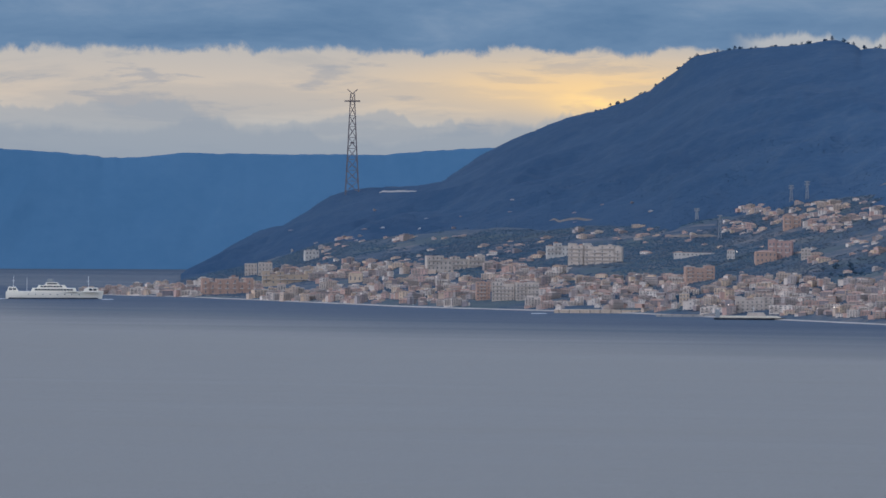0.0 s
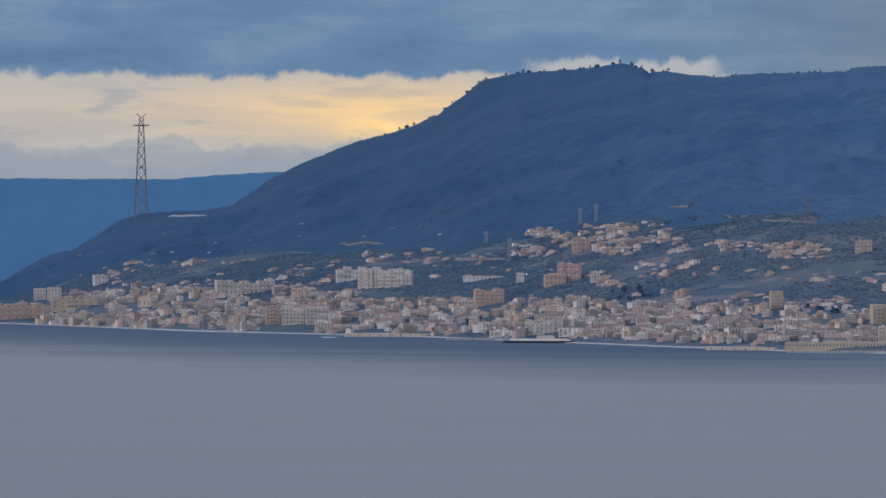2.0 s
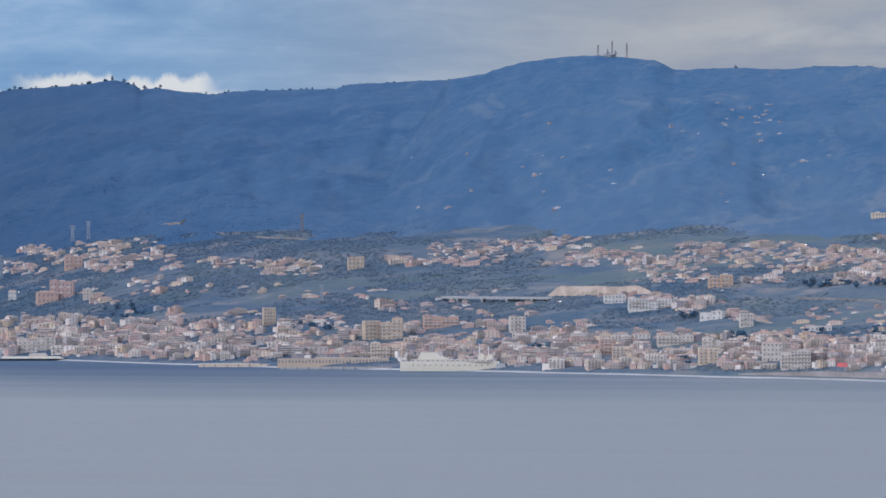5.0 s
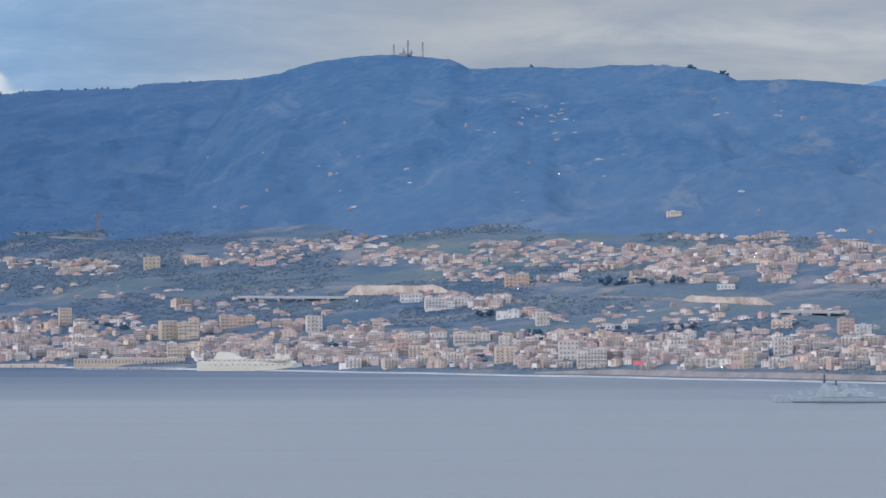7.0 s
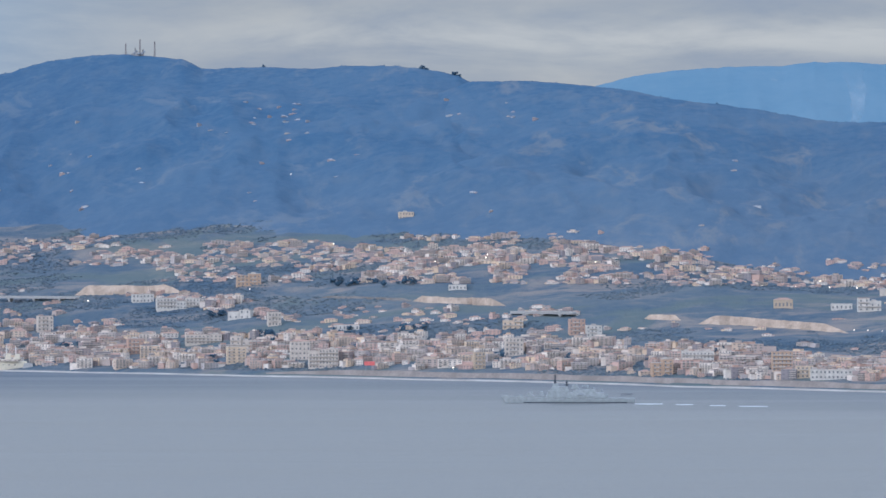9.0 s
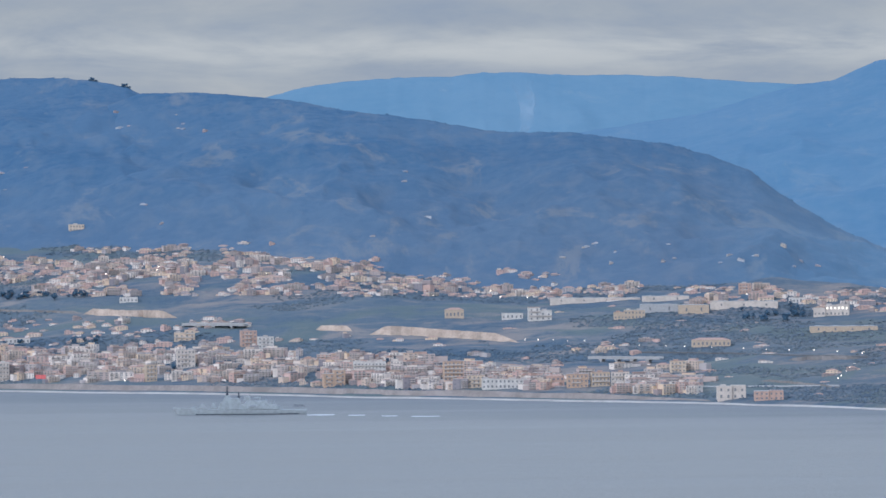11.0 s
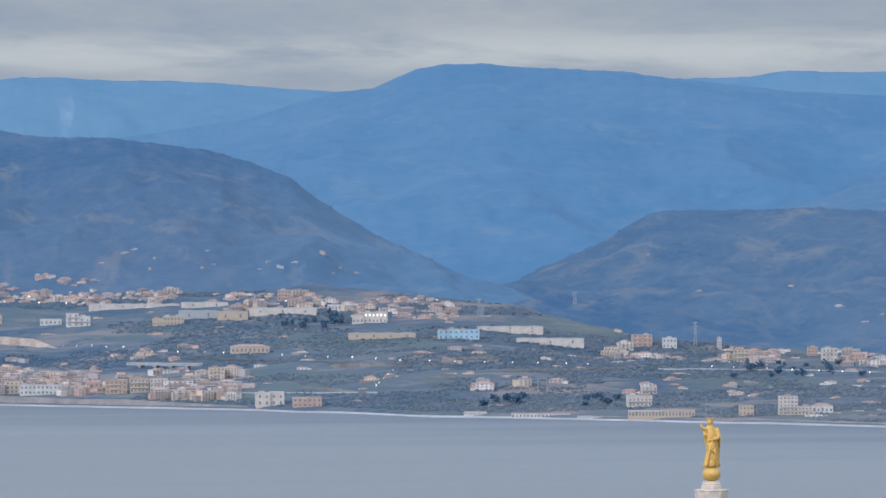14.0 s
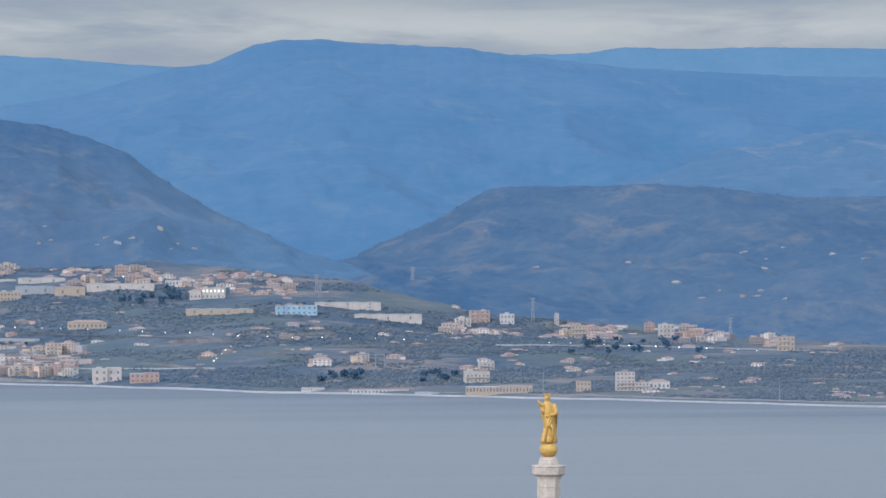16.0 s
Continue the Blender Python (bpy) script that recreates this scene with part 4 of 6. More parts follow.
rng = random.Random(7)
sites = []
for ai, (a0, a1, l0, l1, h0, h1, n) in enumerate(AREAS):
    taken = []
    tries = 0
    n = int(n * 2.6)
    while len(taken) < n and tries < n * 30:
        tries += 1
        u, v = rng.random(), rng.random() ** 1.1
        a = a0 + (a1 - a0) * u
        e = (l0 + (l1 - l0) * u) * (1 - v) + (h0 + (h1 - h0) * u) * v
        if any(abs(a - p) < 0.055 and abs(e - q) < 0.026 for p, q in taken):
            continue
        if any(abs(a - q[0]) < q[2] / 2 + 0.05 and q[1] - 0.09 < e < q[1] + q[3] * 0.5 for q in landmarks):
            continue
        if e - float(shore_el(a)) > 0.5 and noise.noise(Vector((a * 1.6, e * 5.0, 3.0))) < -0.12:
            continue
        taken.append((a, e))
        spot = on_coast(a, e) or on_any(a, e)
        if spot:
            above = e - float(shore_el(a))
            sites.append((spot[0], a, above))


protos = {}
rng.shuffle(sites)
sites.sort(key=lambda q: q[2] > 0.42)
joined = {}
things = 0
for p, a, above in sites:
    if above < 0.5 and a < 22.0:
        k = rng.choices(range(9), (5, 4, 2, 1, 3, 4, 4, 2, 1))[0]
    else:
        k = rng.choices(range(9), (1, 0.6, 5, 5, 0.5, 0.8, 3, 3, 4))[0]
    turn = rng.choice((-34, -20, -12, -5, 0, 6, 12, 20, 32)) + rng.uniform(-4, 4)
    g_ = rng.uniform(0.70, 1.0) if above < 0.5 else rng.uniform(0.62, 0.92)
    up_ = rng.uniform(0.62, 1.15) if above < 0.5 else rng.uniform(0.60, 0.92)
    m = pose(p.x, p.y, p.z, 0, 0, facing(p, turn)) @ Matrix.Diagonal((g_ * rng.uniform(0.75, 1.3), g_, g_ * up_, 1)) @ pose(0, KINDS[k][1] / 2, 0)
    if things < 165:
        things += 1
        if k not in protos:
            protos[k] = house(*KINDS[k])
            protos[k].matrix_basis = m
            tagged(protos[k], LABELS[k], "house", "houses of the shore town")
        else:
            loc, rot, sc = m.decompose()
            q = copy_thing(protos[k], Matrix.LocRotScale(loc, rot, None))
            q.scale = sc
    else:
        joined.setdefault("town_lower" if above < 0.5 else "town_upper", []).append((m, k))


def town(name, label, rows, walls=None):
    """The houses past those that stand singly: walls, roofs and windows in one mesh."""
    co, faces, mats = [], [], []
    shapes = [house_pieces(*kind) for kind in KINDS]
    for m, k in rows:
        for _, mat, (cs, fs) in shapes[k]:
            base_ = len(co)
            co.extend(tuple(m @ Vector(c)) for c in cs)
            faces.extend(tuple(base_ + i for i in f) for f in fs)
            mats.extend([mat] * len(fs))
    ob = sheet(name, co, faces, walls or M_WALL_I, flat=True)
    for extra in (M_ROOF_I, M_WIN, M_SLAB, walls or M_TILE):
        ob.data.materials.append(extra)
    ob.data.polygons.foreach_set("material_index", mats)
    tagged(ob, label, "houses", kind="stuff")


for name, rows in joined.items():
    town(name, "crowded cream and pink houses on the slope" if name == "town_upper" else "crowded apartment blocks near the shore", rows)

# ---------------------------------------------------------------- shore, works and roads
def along(rows, step=0.12):
    """Bearings and heights at even steps along a line on the land, as places."""
    out_ = []
    for (a0, e0), (a1, e1) in zip(rows, rows[1:]):
        n = max(1, int(abs(a1 - a0) / step))
        out_ += [(a0 + (a1 - a0) * i / n, e0 + (e1 - e0) * i / n) for i in range(n)]
    out_.append(rows[-1])
    return [q for q in (land_at(a, e) for a, e in out_) if q]


def ribbon(pts, width, lift, thick):
    """A strip of road or quay along places on the land."""
    bm = bmesh.new()
    last = None
    for p, r in pts:
        n = Vector((p.x, p.y, 0)).normalized()
        ring = [bm.verts.new(p + n * w + Vector((0, 0, z))) for w, z in ((-width / 2, lift - thick), (-width / 2, lift), (width / 2, lift), (width / 2, lift - thick))]
        if last:
            for i in range(4):
                bm.faces.new((last[i], last[(i + 1) % 4], ring[(i + 1) % 4], ring[i]))
        last = ring
    return bm


def bank(name, rows, rise, material, label, lean=0.5):
    """A retaining bank along a line: a sloping face towards the sea with a level top."""
    bm = bmesh.new()
    last = None
    pts = along(rows, 0.06)
    n_ = len(pts)
    for i, (p, r) in enumerate(pts):
        t_ = i / max(1, n_ - 1)
        h = r * radians(rise) * min(1, t_ * 9, (1 - t_) * 6) * (0.85 + 0.3 * noise.noise(p * 0.03)) + 0.05
        n = Vector((p.x, p.y, 0)).normalized()
        ring = [bm.verts.new(p + n * w + Vector((0, 0, z))) for w, z in ((-1, -2.5), (0, 0), (h * lean, h), (h * lean + 6, h - 0.3), (h * lean + 8, -2.5))]
        if last:
            for k in range(4):
                bm.faces.new((last[k], last[k + 1], ring[k + 1], ring[k]))
        last = ring
    ob = part(name, bm, material)
    return tagged(ob, label, "embankment")


bank("embankment", [(10.224, -0.768), (11.574, -0.736)], 0.14, M_SANDSTONE, "bare tan earth bank of a cutting")
bank("embankment", [(14.421, -0.847), (15.592, -0.899)], 0.10, M_SANDSTONE, "bare tan earth bank above the fields")
bank("embankment", [(17.972, -1.120), (18.568, -1.140), (19.841, -1.230)], 0.12, M_SANDSTONE, "stepped tan concrete retaining bank")
bank("embankment", [(17.305, -1.064), (17.761, -1.078)], 0.08, M_SANDSTONE, "short tan earth bank")
bank("embankment", [(23.167, -1.479), (24.081, -1.461)], 0.045, M_FIELD, "pale terrace wall below the lamps")
bank("embankment", [(24.714, -1.388), (25.347, -1.371)], 0.05, M_FIELD, "pale terrace wall on the plain")
bank("embankment", [(-0.806, -0.012), (-0.314, 0.005)], 0.022, M_GREY, "long pale wall on the headland")
for rows in ([(5.409, 0.095), (6.535, 0.201)], [(6.534, -0.038), (7.307, -0.071)], [(2.799, -0.547), (3.432, -0.530)], [(1.321, -0.378), (1.883, -0.340)], [(13.263, -0.796), (14.316, -0.826)], [(13.788, -0.811), (14.422, -0.832)], [(21.136, -1.469), (22.331, -1.755)], [(22.817, -1.727), (23.802, -1.814)], [(25.207, -1.527), (26.895, -1.504)], [(24.363, -1.615), (24.785, -1.592)]):
    bank("terrace", rows, 0.03, M_FIELD, "pale dry-earth terrace edge on the slope")

bank("embankment", [(12.6, -1.725), (16.0, -1.80), (19.0, -1.885), (22.2, -1.965)], 0.065, M_SHINGLE, "low tan railway embankment behind the beach")
road_rows = [(21.207, -1.357), (22.754, -1.391), (24.160, -1.430)]
road = part("road", ribbon(along(road_rows), 5, 0.4, 0.8), M_ROAD)
tagged(road, "grey motorway along the slope with a pale parapet", "road", kind="structure")
road = part("road", ribbon(along([(27.303, -1.498), (29.059, -1.510), (31.227, -1.561)]), 5, 0.4, 0.8), M_GREY)
tagged(road, "pale grey motorway crossing the plain", "road", kind="structure")
road = part("road", ribbon(along([(20.643, -1.748), (22.331, -1.797), (23.807, -1.788)]), 4, 0.4, 0.8), M_GREY)
tagged(road, "pale grey coast road behind the beach", "road", kind="structure")

# beach and sea wall along the water
bz = np.arange(-4.6, 33.6, 0.05)
for name, off, wide_, z_, mat, label, kind in (("beach", -2.0, 9.0, 0.75, M_BEACH, "pale narrow beach with a line of foam", "beach"), ("pavement", 9.0, 6.0, 1.7, M_SHINGLE, "tan-grey promenade behind the beach", "promenade")):
    bm = bmesh.new()
    last = None
    for a in bz:
        r = float(shore_r(a)) + off
        w = wide_ * (1.0 - 0.6 * min(1.0, max(0.0, (a - 22.0) / 4.0))) * (1.0 + 0.55 * math.sin(a * 3.1) * math.sin(a * 1.3 + 1))
        ring = []
        for q, z in ((0, -0.4), (0.6, z_ * 0.55), (w, z_), (w + 0.5, -0.6)):
            x, y = ground_xy(a, r + q)
            ring.append(bm.verts.new((float(x), float(y), z)))
        if last:
            for k in range(3):
                bm.faces.new((last[k], ring[k], ring[k + 1], last[k + 1]))
        last = ring
    tagged(part(name, bm, mat), label, kind, kind="structure")


def shore_box(name, a0, a1, out_m, depth, height, mat, label, category, extra=None):
    """A quay or mole that juts out from the shore between two bearings."""
    r = float(shore_r((a0 + a1) / 2)) - out_m
    x0, y0 = ground_xy(a0, r)
    x1, y1 = ground_xy(a1, r)
    p, q = Vector((float(x0), float(y0), 0)), Vector((float(x1), float(y1), 0))
    L = (q - p).length
    ob = new(name)
    ob.matrix_basis = Matrix.Translation(p) @ Matrix.Rotation(math.atan2((q - p).y, (q - p).x), 4, "Z")
    part("deck", boxes((0, L, 0, depth, -1.5, height)), mat, ob)
    part("coping", boxes((-0.1, L + 0.1, -0.15, 0.5, height, height + 0.25)), M_STONE, ob)
    for i in range(int(L / 7)):
        part("fender", boxes((3 + i * 7, 3.4 + i * 7, -0.25, 0, 0.1, height)), M_DARK, ob)
    return tagged(ob, label, category)


shore_box("quay", 1.39, 2.60, 12, 20, 2.0, M_STONE, "pale stone quay at the harbour", "quay")
shore_box("quay", 5.89, 7.0, 10, 18, 1.8, M_STONE, "tan stone quay with a low wall", "quay")
shore_box("jetty", 2.66, 3.42, 16, 8, 1.3, M_GREY, "low grey ferry jetty", "jetty")
shore_box("jetty", 6.9, 8.3, 8, 10, 1.3, M_GREY, "long grey landing stage", "jetty")


# ---------------------------------------------------------------- viaducts
def viaduct(rows, rise, piers, label):
    pts = along(rows, 0.2)
    top = max(p.z for p, r in pts) + pts[0][1] * radians(rise)
    a, b_ = pts[0][0], pts[-1][0]
    L = (Vector((b_.x, b_.y, 0)) - Vector((a.x, a.y, 0))).length
    ob = new("viaduct")
    ob.matrix_basis = Matrix.Translation((a.x, a.y, top)) @ Matrix.Rotation(math.atan2(b_.y - a.y, b_.x - a.x), 4, "Z")
    part("deck", boxes((-3, L + 3, -2.5, 2.5, -1.0, 0), (-3, L + 3, -2.7, -2.4, 0, 0.55), (-3, L + 3, 2.4, 2.7, 0, 0.55)), M_GREY, ob)
    for i in range(piers):
        x = L * (i + 0.5) / piers
        part("pier", boxes((x - 0.7, x + 0.7, -1.6, 1.6, -14, -1.0), (x - 1.0, x + 1.0, -2.2, 2.2, -1.8, -1.0)), M_GREY, ob)
    return tagged(ob, label, "viaduct")


viaduct([(8.972, -0.828), (10.209, -0.817)], 0.03, 4, "grey concrete motorway viaduct over a valley")
viaduct([(15.717, -1.005), (16.382, -1.027)], 0.03, 3, "grey concrete viaduct above the shore town")
viaduct([(20.774, -1.480), (21.548, -1.495)], 0.06, 4, "grey concrete motorway viaduct with square piers")


# ---------------------------------------------------------------- masts, pylons and lamps
def bar(bm, p, q, t_):
    p, q = Vector(p), Vector(q)
    d = (q - p)
    m = Matrix.Translation((p + q) / 2) @ d.to_track_quat("Z", "Y").to_matrix().to_4x4() @ Matrix.Diagonal((t_, t_, d.length, 1))
    bmesh.ops.create_cube(bm, size=1.0, matrix=m)


def lattice_tower(place, height, base, top, t_, tiers, mat, arms, label, name="pylon", vee=0.0):
    """A square lattice tower: legs, braces tier by tier, cross-arms."""
    ob = new(name)
    ob.matrix_basis = pose(place.x, place.y, place.z, 0, 0, facing(place, 4))
    level = lambda k: base / 2 + (top / 2 - base / 2) * (k / tiers) ** 0.85
    for sx, sy in ((-1, -1), (1, -1), (1, 1), (-1, 1)):
        bm = bmesh.new()
        prev = None
        for k in range(tiers + 1):
            w0 = level(k)
            z = height * k / tiers - (3 if k == 0 else 0)
            ring = [bm.verts.new((sx * w0 + dx_ * t_ / 2, sy * w0 + dy_ * t_ / 2, z)) for dx_, dy_ in ((-1, -1), (1, -1), (1, 1), (-1, 1))]
            if prev:
                for i in range(4):
                    bm.faces.new((prev[i], prev[(i + 1) % 4], ring[(i + 1) % 4], ring[i]))
            prev = ring
        part("leg", bm, mat, ob)
    for k in range(tiers):
        w0, w1 = level(k), level(k + 1)
        z0, z1 = height * k / tiers, height * (k + 1) / tiers
        for s_ in (-1, 1):
            for p_, q_ in (((-w0, s_ * w0, z0), (w1, s_ * w1, z1)), ((w0, s_ * w0, z0), (-w1, s_ * w1, z1)), ((-w1, s_ * w1, z1), (w1, s_ * w1, z1))):
                bm = bmesh.new()
                bar(bm, p_, q_, t_ * 0.6)
                part("brace", bm, mat, ob)
    for z, reach in arms:
        part("crossarm", boxes((-reach, reach, -t_ * 1.2, t_ * 1.2, height * z - t_, height * z + t_ * 1.2)), mat, ob)
    if vee:
        for s_ in (-1, 1):
            bm = bmesh.new()
            bar(bm, (0, 0, height), (s_ * vee, 0, height + vee * 0.9), t_ * 1.3)
            part("horn", bm, mat, ob)
    return tagged(ob, label, "pylon")


p, r = on_any(*(-1.137, -0.014))
u_ = r * radians(0.00704)
lattice_tower(p, u_ * 174, u_ * 24, u_ * 7, u_ * 1.05, 9, M_STEEL, ((0.925, u_ * 14), (0.5, u_ * 4)), "tall red-grey lattice pylon with forked top on the headland", vee=u_ * 9)
for pos, h_, mat in (((3.155, -0.343), 20, M_GALV), ((3.442, -0.555), 42, M_GALV), ((4.324, -0.096), 28, M_GALV), ((4.521, -0.083), 32, M_GALV), ((7.174, 0.042), 30, M_STEEL), ((7.415, -0.838), 30, M_GALV),
                     ((27.765, -1.206), 42, M_GALV), ((25.071, -0.855), 34, M_GALV), ((26.267, -0.700), 24, M_GALV), ((30.222, -1.409), 36, M_GALV), ((25.117, -0.909), 26, M_GALV)):
    q = land_at(*pos)
    if q:
        u_ = q[1] * radians(0.00704)
        lattice_tower(q[0], u_ * h_, u_ * 6, u_ * 2, u_ * 0.8, 5, mat, ((0.97, u_ * 4.5), (0.82, u_ * 5)), "slim steel lattice power pylon on the slope")

# radio masts on the summit
for a, e, h_, dish in ((10.857, 2.215, 20, 0), (10.976, 2.22, 14, 2), (11.033, 2.215, 30, 1), (11.07, 2.21, 12, 2), (11.215, 2.19, 27, 0)):
    p = crest(hb, a)
    r = p.length
    u_ = r * radians(0.00704)
    mast = new("radio_mast")
    mast.matrix_basis = pose(p.x, p.y, p.z, 0, 0, facing(p, 0))
    for sx, sy in ((-1, -1), (1, -1), (0, 1)):
        bm = bmesh.new()
        bar(bm, (sx * u_ * 1.6, sy * u_ * 1.6, -2), (sx * u_ * 0.5, sy * u_ * 0.5, u_ * h_), u_ * 0.45)
        part("leg", bm, M_STEEL, mast)
    for k in range(5):
        bm = bmesh.new()
        bar(bm, (-u_ * 1.4, -u_, u_ * h_ * k / 5), (u_ * 1.2, -u_, u_ * h_ * (k + 1) / 5), u_ * 0.5)
        part("brace", bm, M_STEEL, mast)
    for k in range(dish):
        bm = bmesh.new()
        bmesh.ops.create_cone(bm, cap_ends=True, segments=10, radius1=u_ * 2.4, radius2=u_ * 1.2, depth=u_ * 1.2, matrix=Matrix.Translation((u_ * (k * 3 - 1.5), -u_ * 1.5, u_ * (5 + 3 * k))) @ Matrix.Rotation(radians(90), 4, "X"))
        part("dish", bm, M_GALV, mast)
    tagged(mast, "tall steel radio mast on the hill summit", "mast", "summit masts")
building((10.997, 2.206, 0.155, 0.035), 1, 4, M_GREY, "flat", 0, "building", "grey transmitter hut among the masts")


def street_lamp(p, r, tall=9, lit=1.0):
    u_ = r * radians(0.00704)
    ob = new("street_lamp")
    ob.matrix_basis = pose(p.x, p.y, p.z, 0, 0, facing(p, 0))
    bm = bmesh.new()
    bar(bm, (0, 0, -0.5), (0, 0, u_ * tall), u_ * 0.3)
    bar(bm, (0, 0, u_ * tall), (0, -u_ * 1.5, u_ * tall + u_ * 0.4), u_ * 0.3)
    part("pole", bm, M_GALV, ob)
    bm = bmesh.new()
    bmesh.ops.create_icosphere(bm, subdivisions=1, radius=u_ * 0.95 * lit, matrix=Matrix.Translation((0, -u_ * 1.7, u_ * tall + u_ * 0.2)) @ Matrix.Diagonal((1.2, 1, 0.75, 1)))
    part("lamp_head", bm, M_LIT, ob, "lit warm lamp head")
    tagged(ob, "lit street lamp with a bent arm", "street lamp", "lit street lamps")


rl = random.Random(3)
rows_of_lamps = [([(21.038, -1.314), (22.051, -1.346), (24.090, -1.423)], 11), ([(27.936, -1.511), (29.480, -1.565), (30.599, -1.612)], 9), ([(19.872, -1.239), (20.644, -1.270)], 5),
                 ([(24.068, -1.438), (26.459, -1.478)], 8), ([(23.787, -1.754), (23.997, -1.557)], 5), ([(18.750, -0.687), (19.943, -0.719)], 4), ([(3.271, -1.429), (3.552, -1.430)], 4), ([(4.676, -1.462), (4.851, -1.448)], 3)]
for line, n in rows_of_lamps:
    total = line[-1][0] - line[0][0]
    for i in range(n):
        a = line[0][0] + total * (i + rl.uniform(-0.2, 0.2)) / max(1, n - 1)
        e = float(np.interp(a, [q[0] for q in line], [q[1] for q in line]))
        q = land_at(a, e)
        if q:
            street_lamp(q[0], q[1], 7, rl.uniform(0.7, 1.15))
for pos in ((13.440, -0.184), (12.398, -0.744), (11.483, -0.918), (15.355, -0.316), (16.698, -0.404), (14.703, -0.398), (14.928, -1.726), (15.336, -0.354), (6.526, -1.313), (10.390, -0.887), (3.800, -0.271), (3.658, -0.769), (19.487, -0.640), (19.803, -0.635), (22.672, -0.701), (28.961, -2.029), (12.909, 0.665)):
    q = land_at(*pos)
    if q:
        street_lamp(q[0], q[1], 8, rl.uniform(0.8, 1.3))

# substation portals
p, r = land_at(*(25.756, -1.781))
u_ = r * radians(0.00704)
gantry = new("substation_gantry")
gantry.matrix_basis = pose(p.x, p.y, p.z, 0, 0, facing(p, 8))
for k in range(4):
    x = u_ * (-23 + 15.3 * k)
    part("post", boxes((x - u_ * 0.7, x + u_ * 0.7, -u_, u_, -2, u_ * 25)), M_GALV, gantry)
part("beam", boxes((-u_ * 24, u_ * 24, -u_ * 0.6, u_ * 0.6, u_ * 22.5, u_ * 24.3)), M_GALV, gantry)
tagged(gantry, "grey steel substation gantry with four posts", "gantry")

# red advertising panel on the shore front
p, r = land_at(*(13.887, -1.705))
u_ = r * radians(0.00704)
sign = new("advertising_panel")
sign.matrix_basis = pose(p.x, p.y, p.z, 0, 0, facing(p, 0))
part("panel", boxes((-u_ * 9, u_ * 9, -4.4, -4.2, u_ * 10, u_ * 17)), M_RED, sign)
part("post", boxes((-u_ * 7, -u_ * 6, -4.2, -4.0, -1, u_ * 16)), M_GALV, sign)
part("post", boxes((u_ * 6, u_ * 7, -4.2, -4.0, -1, u_ * 16)), M_GALV, sign)
tagged(sign, "bright red advertising panel on two posts", "sign")
for pos in ((27.899, -2.050), (29.256, -2.118), (30.833, -2.171), (-0.369, -1.406)):
    q = land_at(*pos)
    if q:
        p, r = q
        u_ = r * radians(0.00704)
        pole = new("flagpole")
        pole.matrix_basis = pose(p.x, p.y, p.z)
        bm = bmesh.new()
        bmesh.ops.create_cone(bm, cap_ends=True, segments=6, radius1=u_ * 0.6, radius2=u_ * 0.3, depth=u_ * 34, matrix=Matrix.Translation((0, 0, u_ * 15)))
        part("shaft", bm, M_GALV, pole)
        part("foot", boxes((-u_, u_, -u_, u_, -1, 0.4)), M_GREY, pole)
        tagged(pole, "slim grey pole by the shore", "pole")


# ---------------------------------------------------------------- ships
def hull(L, B, H, rake, fine, sheer, stern=0.85):
    """A ship's hull along x, bow at +x: sections with flare, raked stem, sheer."""
    bm = bmesh.new()
    rings = []
    n = 18
    for i in range(n + 1):
        s_ = i / n
        half = B / 2 * min(1.0, (1 - s_) ** fine * 2.2 + 0.02) * (stern + (1 - stern) * min(1, s_ * 5))
        top = H * (1 + sheer * max(0, s_ - 0.55) ** 2 * 4)
        x = -L / 2 + L * s_
        ring = []
        for f, z in ((0.80, -0.8), (0.88, 0.0), (0.97, top * 0.5), (1.0, top)):
            xx = x + rake * max(0, s_ - 0.8) * 5 * (z / max(top, 0.1))
            ring.append((xx, half * f, z))
        ring = [bm.verts.new(c) for c in ring] + [bm.verts.new((c[0], -c[1], c[2])) for c in reversed(ring)]
        rings.append(ring)
    for a, b_ in zip(rings, rings[1:]):
        for k in range(8):
            bm.faces.new((a[k], a[(k + 1) % 8], b_[(k + 1) % 8], b_[k]))
    bm.faces.new(rings[0])
    bm.faces.new(list(reversed(rings[-1])))
    return bm


def slanted(bm, x0, x1, w, z0, z1, s0=0.0, s1=0.0):
    """A deckhouse whose ends lean inwards."""
    c = [(x0, -w, z0), (x1, -w, z0), (x1, w, z0), (x0, w, z0), (x0 + s0, -w * 0.95, z1), (x1 - s1, -w * 0.95, z1), (x1 - s1, w * 0.95, z1), (x0 + s0, w * 0.95, z1)]
    v = [bm.verts.new(q) for q in c]
    for f in ((3, 2, 1, 0), (4, 5, 6, 7), (0, 1, 5, 4), (1, 2, 6, 5), (2, 3, 7, 6), (3, 0, 4, 7)):
        bm.faces.new([v[i] for i in f])


def afloat(a0, a1, el):
    """Pose of a ship between two bearings with its waterline at a height, and its length."""
    r = EYE_Z / -drop(el)
    x0, y0 = ground_xy(a0, r)
    x1, y1 = ground_xy(a1, r)
    p, q = Vector((float(x0), float(y0), 0)), Vector((float(x1), float(y1), 0))
    return Matrix.Translation((p + q) / 2) @ Matrix.Rotation(math.atan2((q - p).y, (q - p).x), 4, "Z"), (q - p).length, r


decks = {}


def deckhouse(ob, name, mat, *rows):
    bm = bmesh.new()
    for row in rows:
        slanted(bm, *row)
    decks[name] = part(name, bm, mat, ob)
    return decks[name]


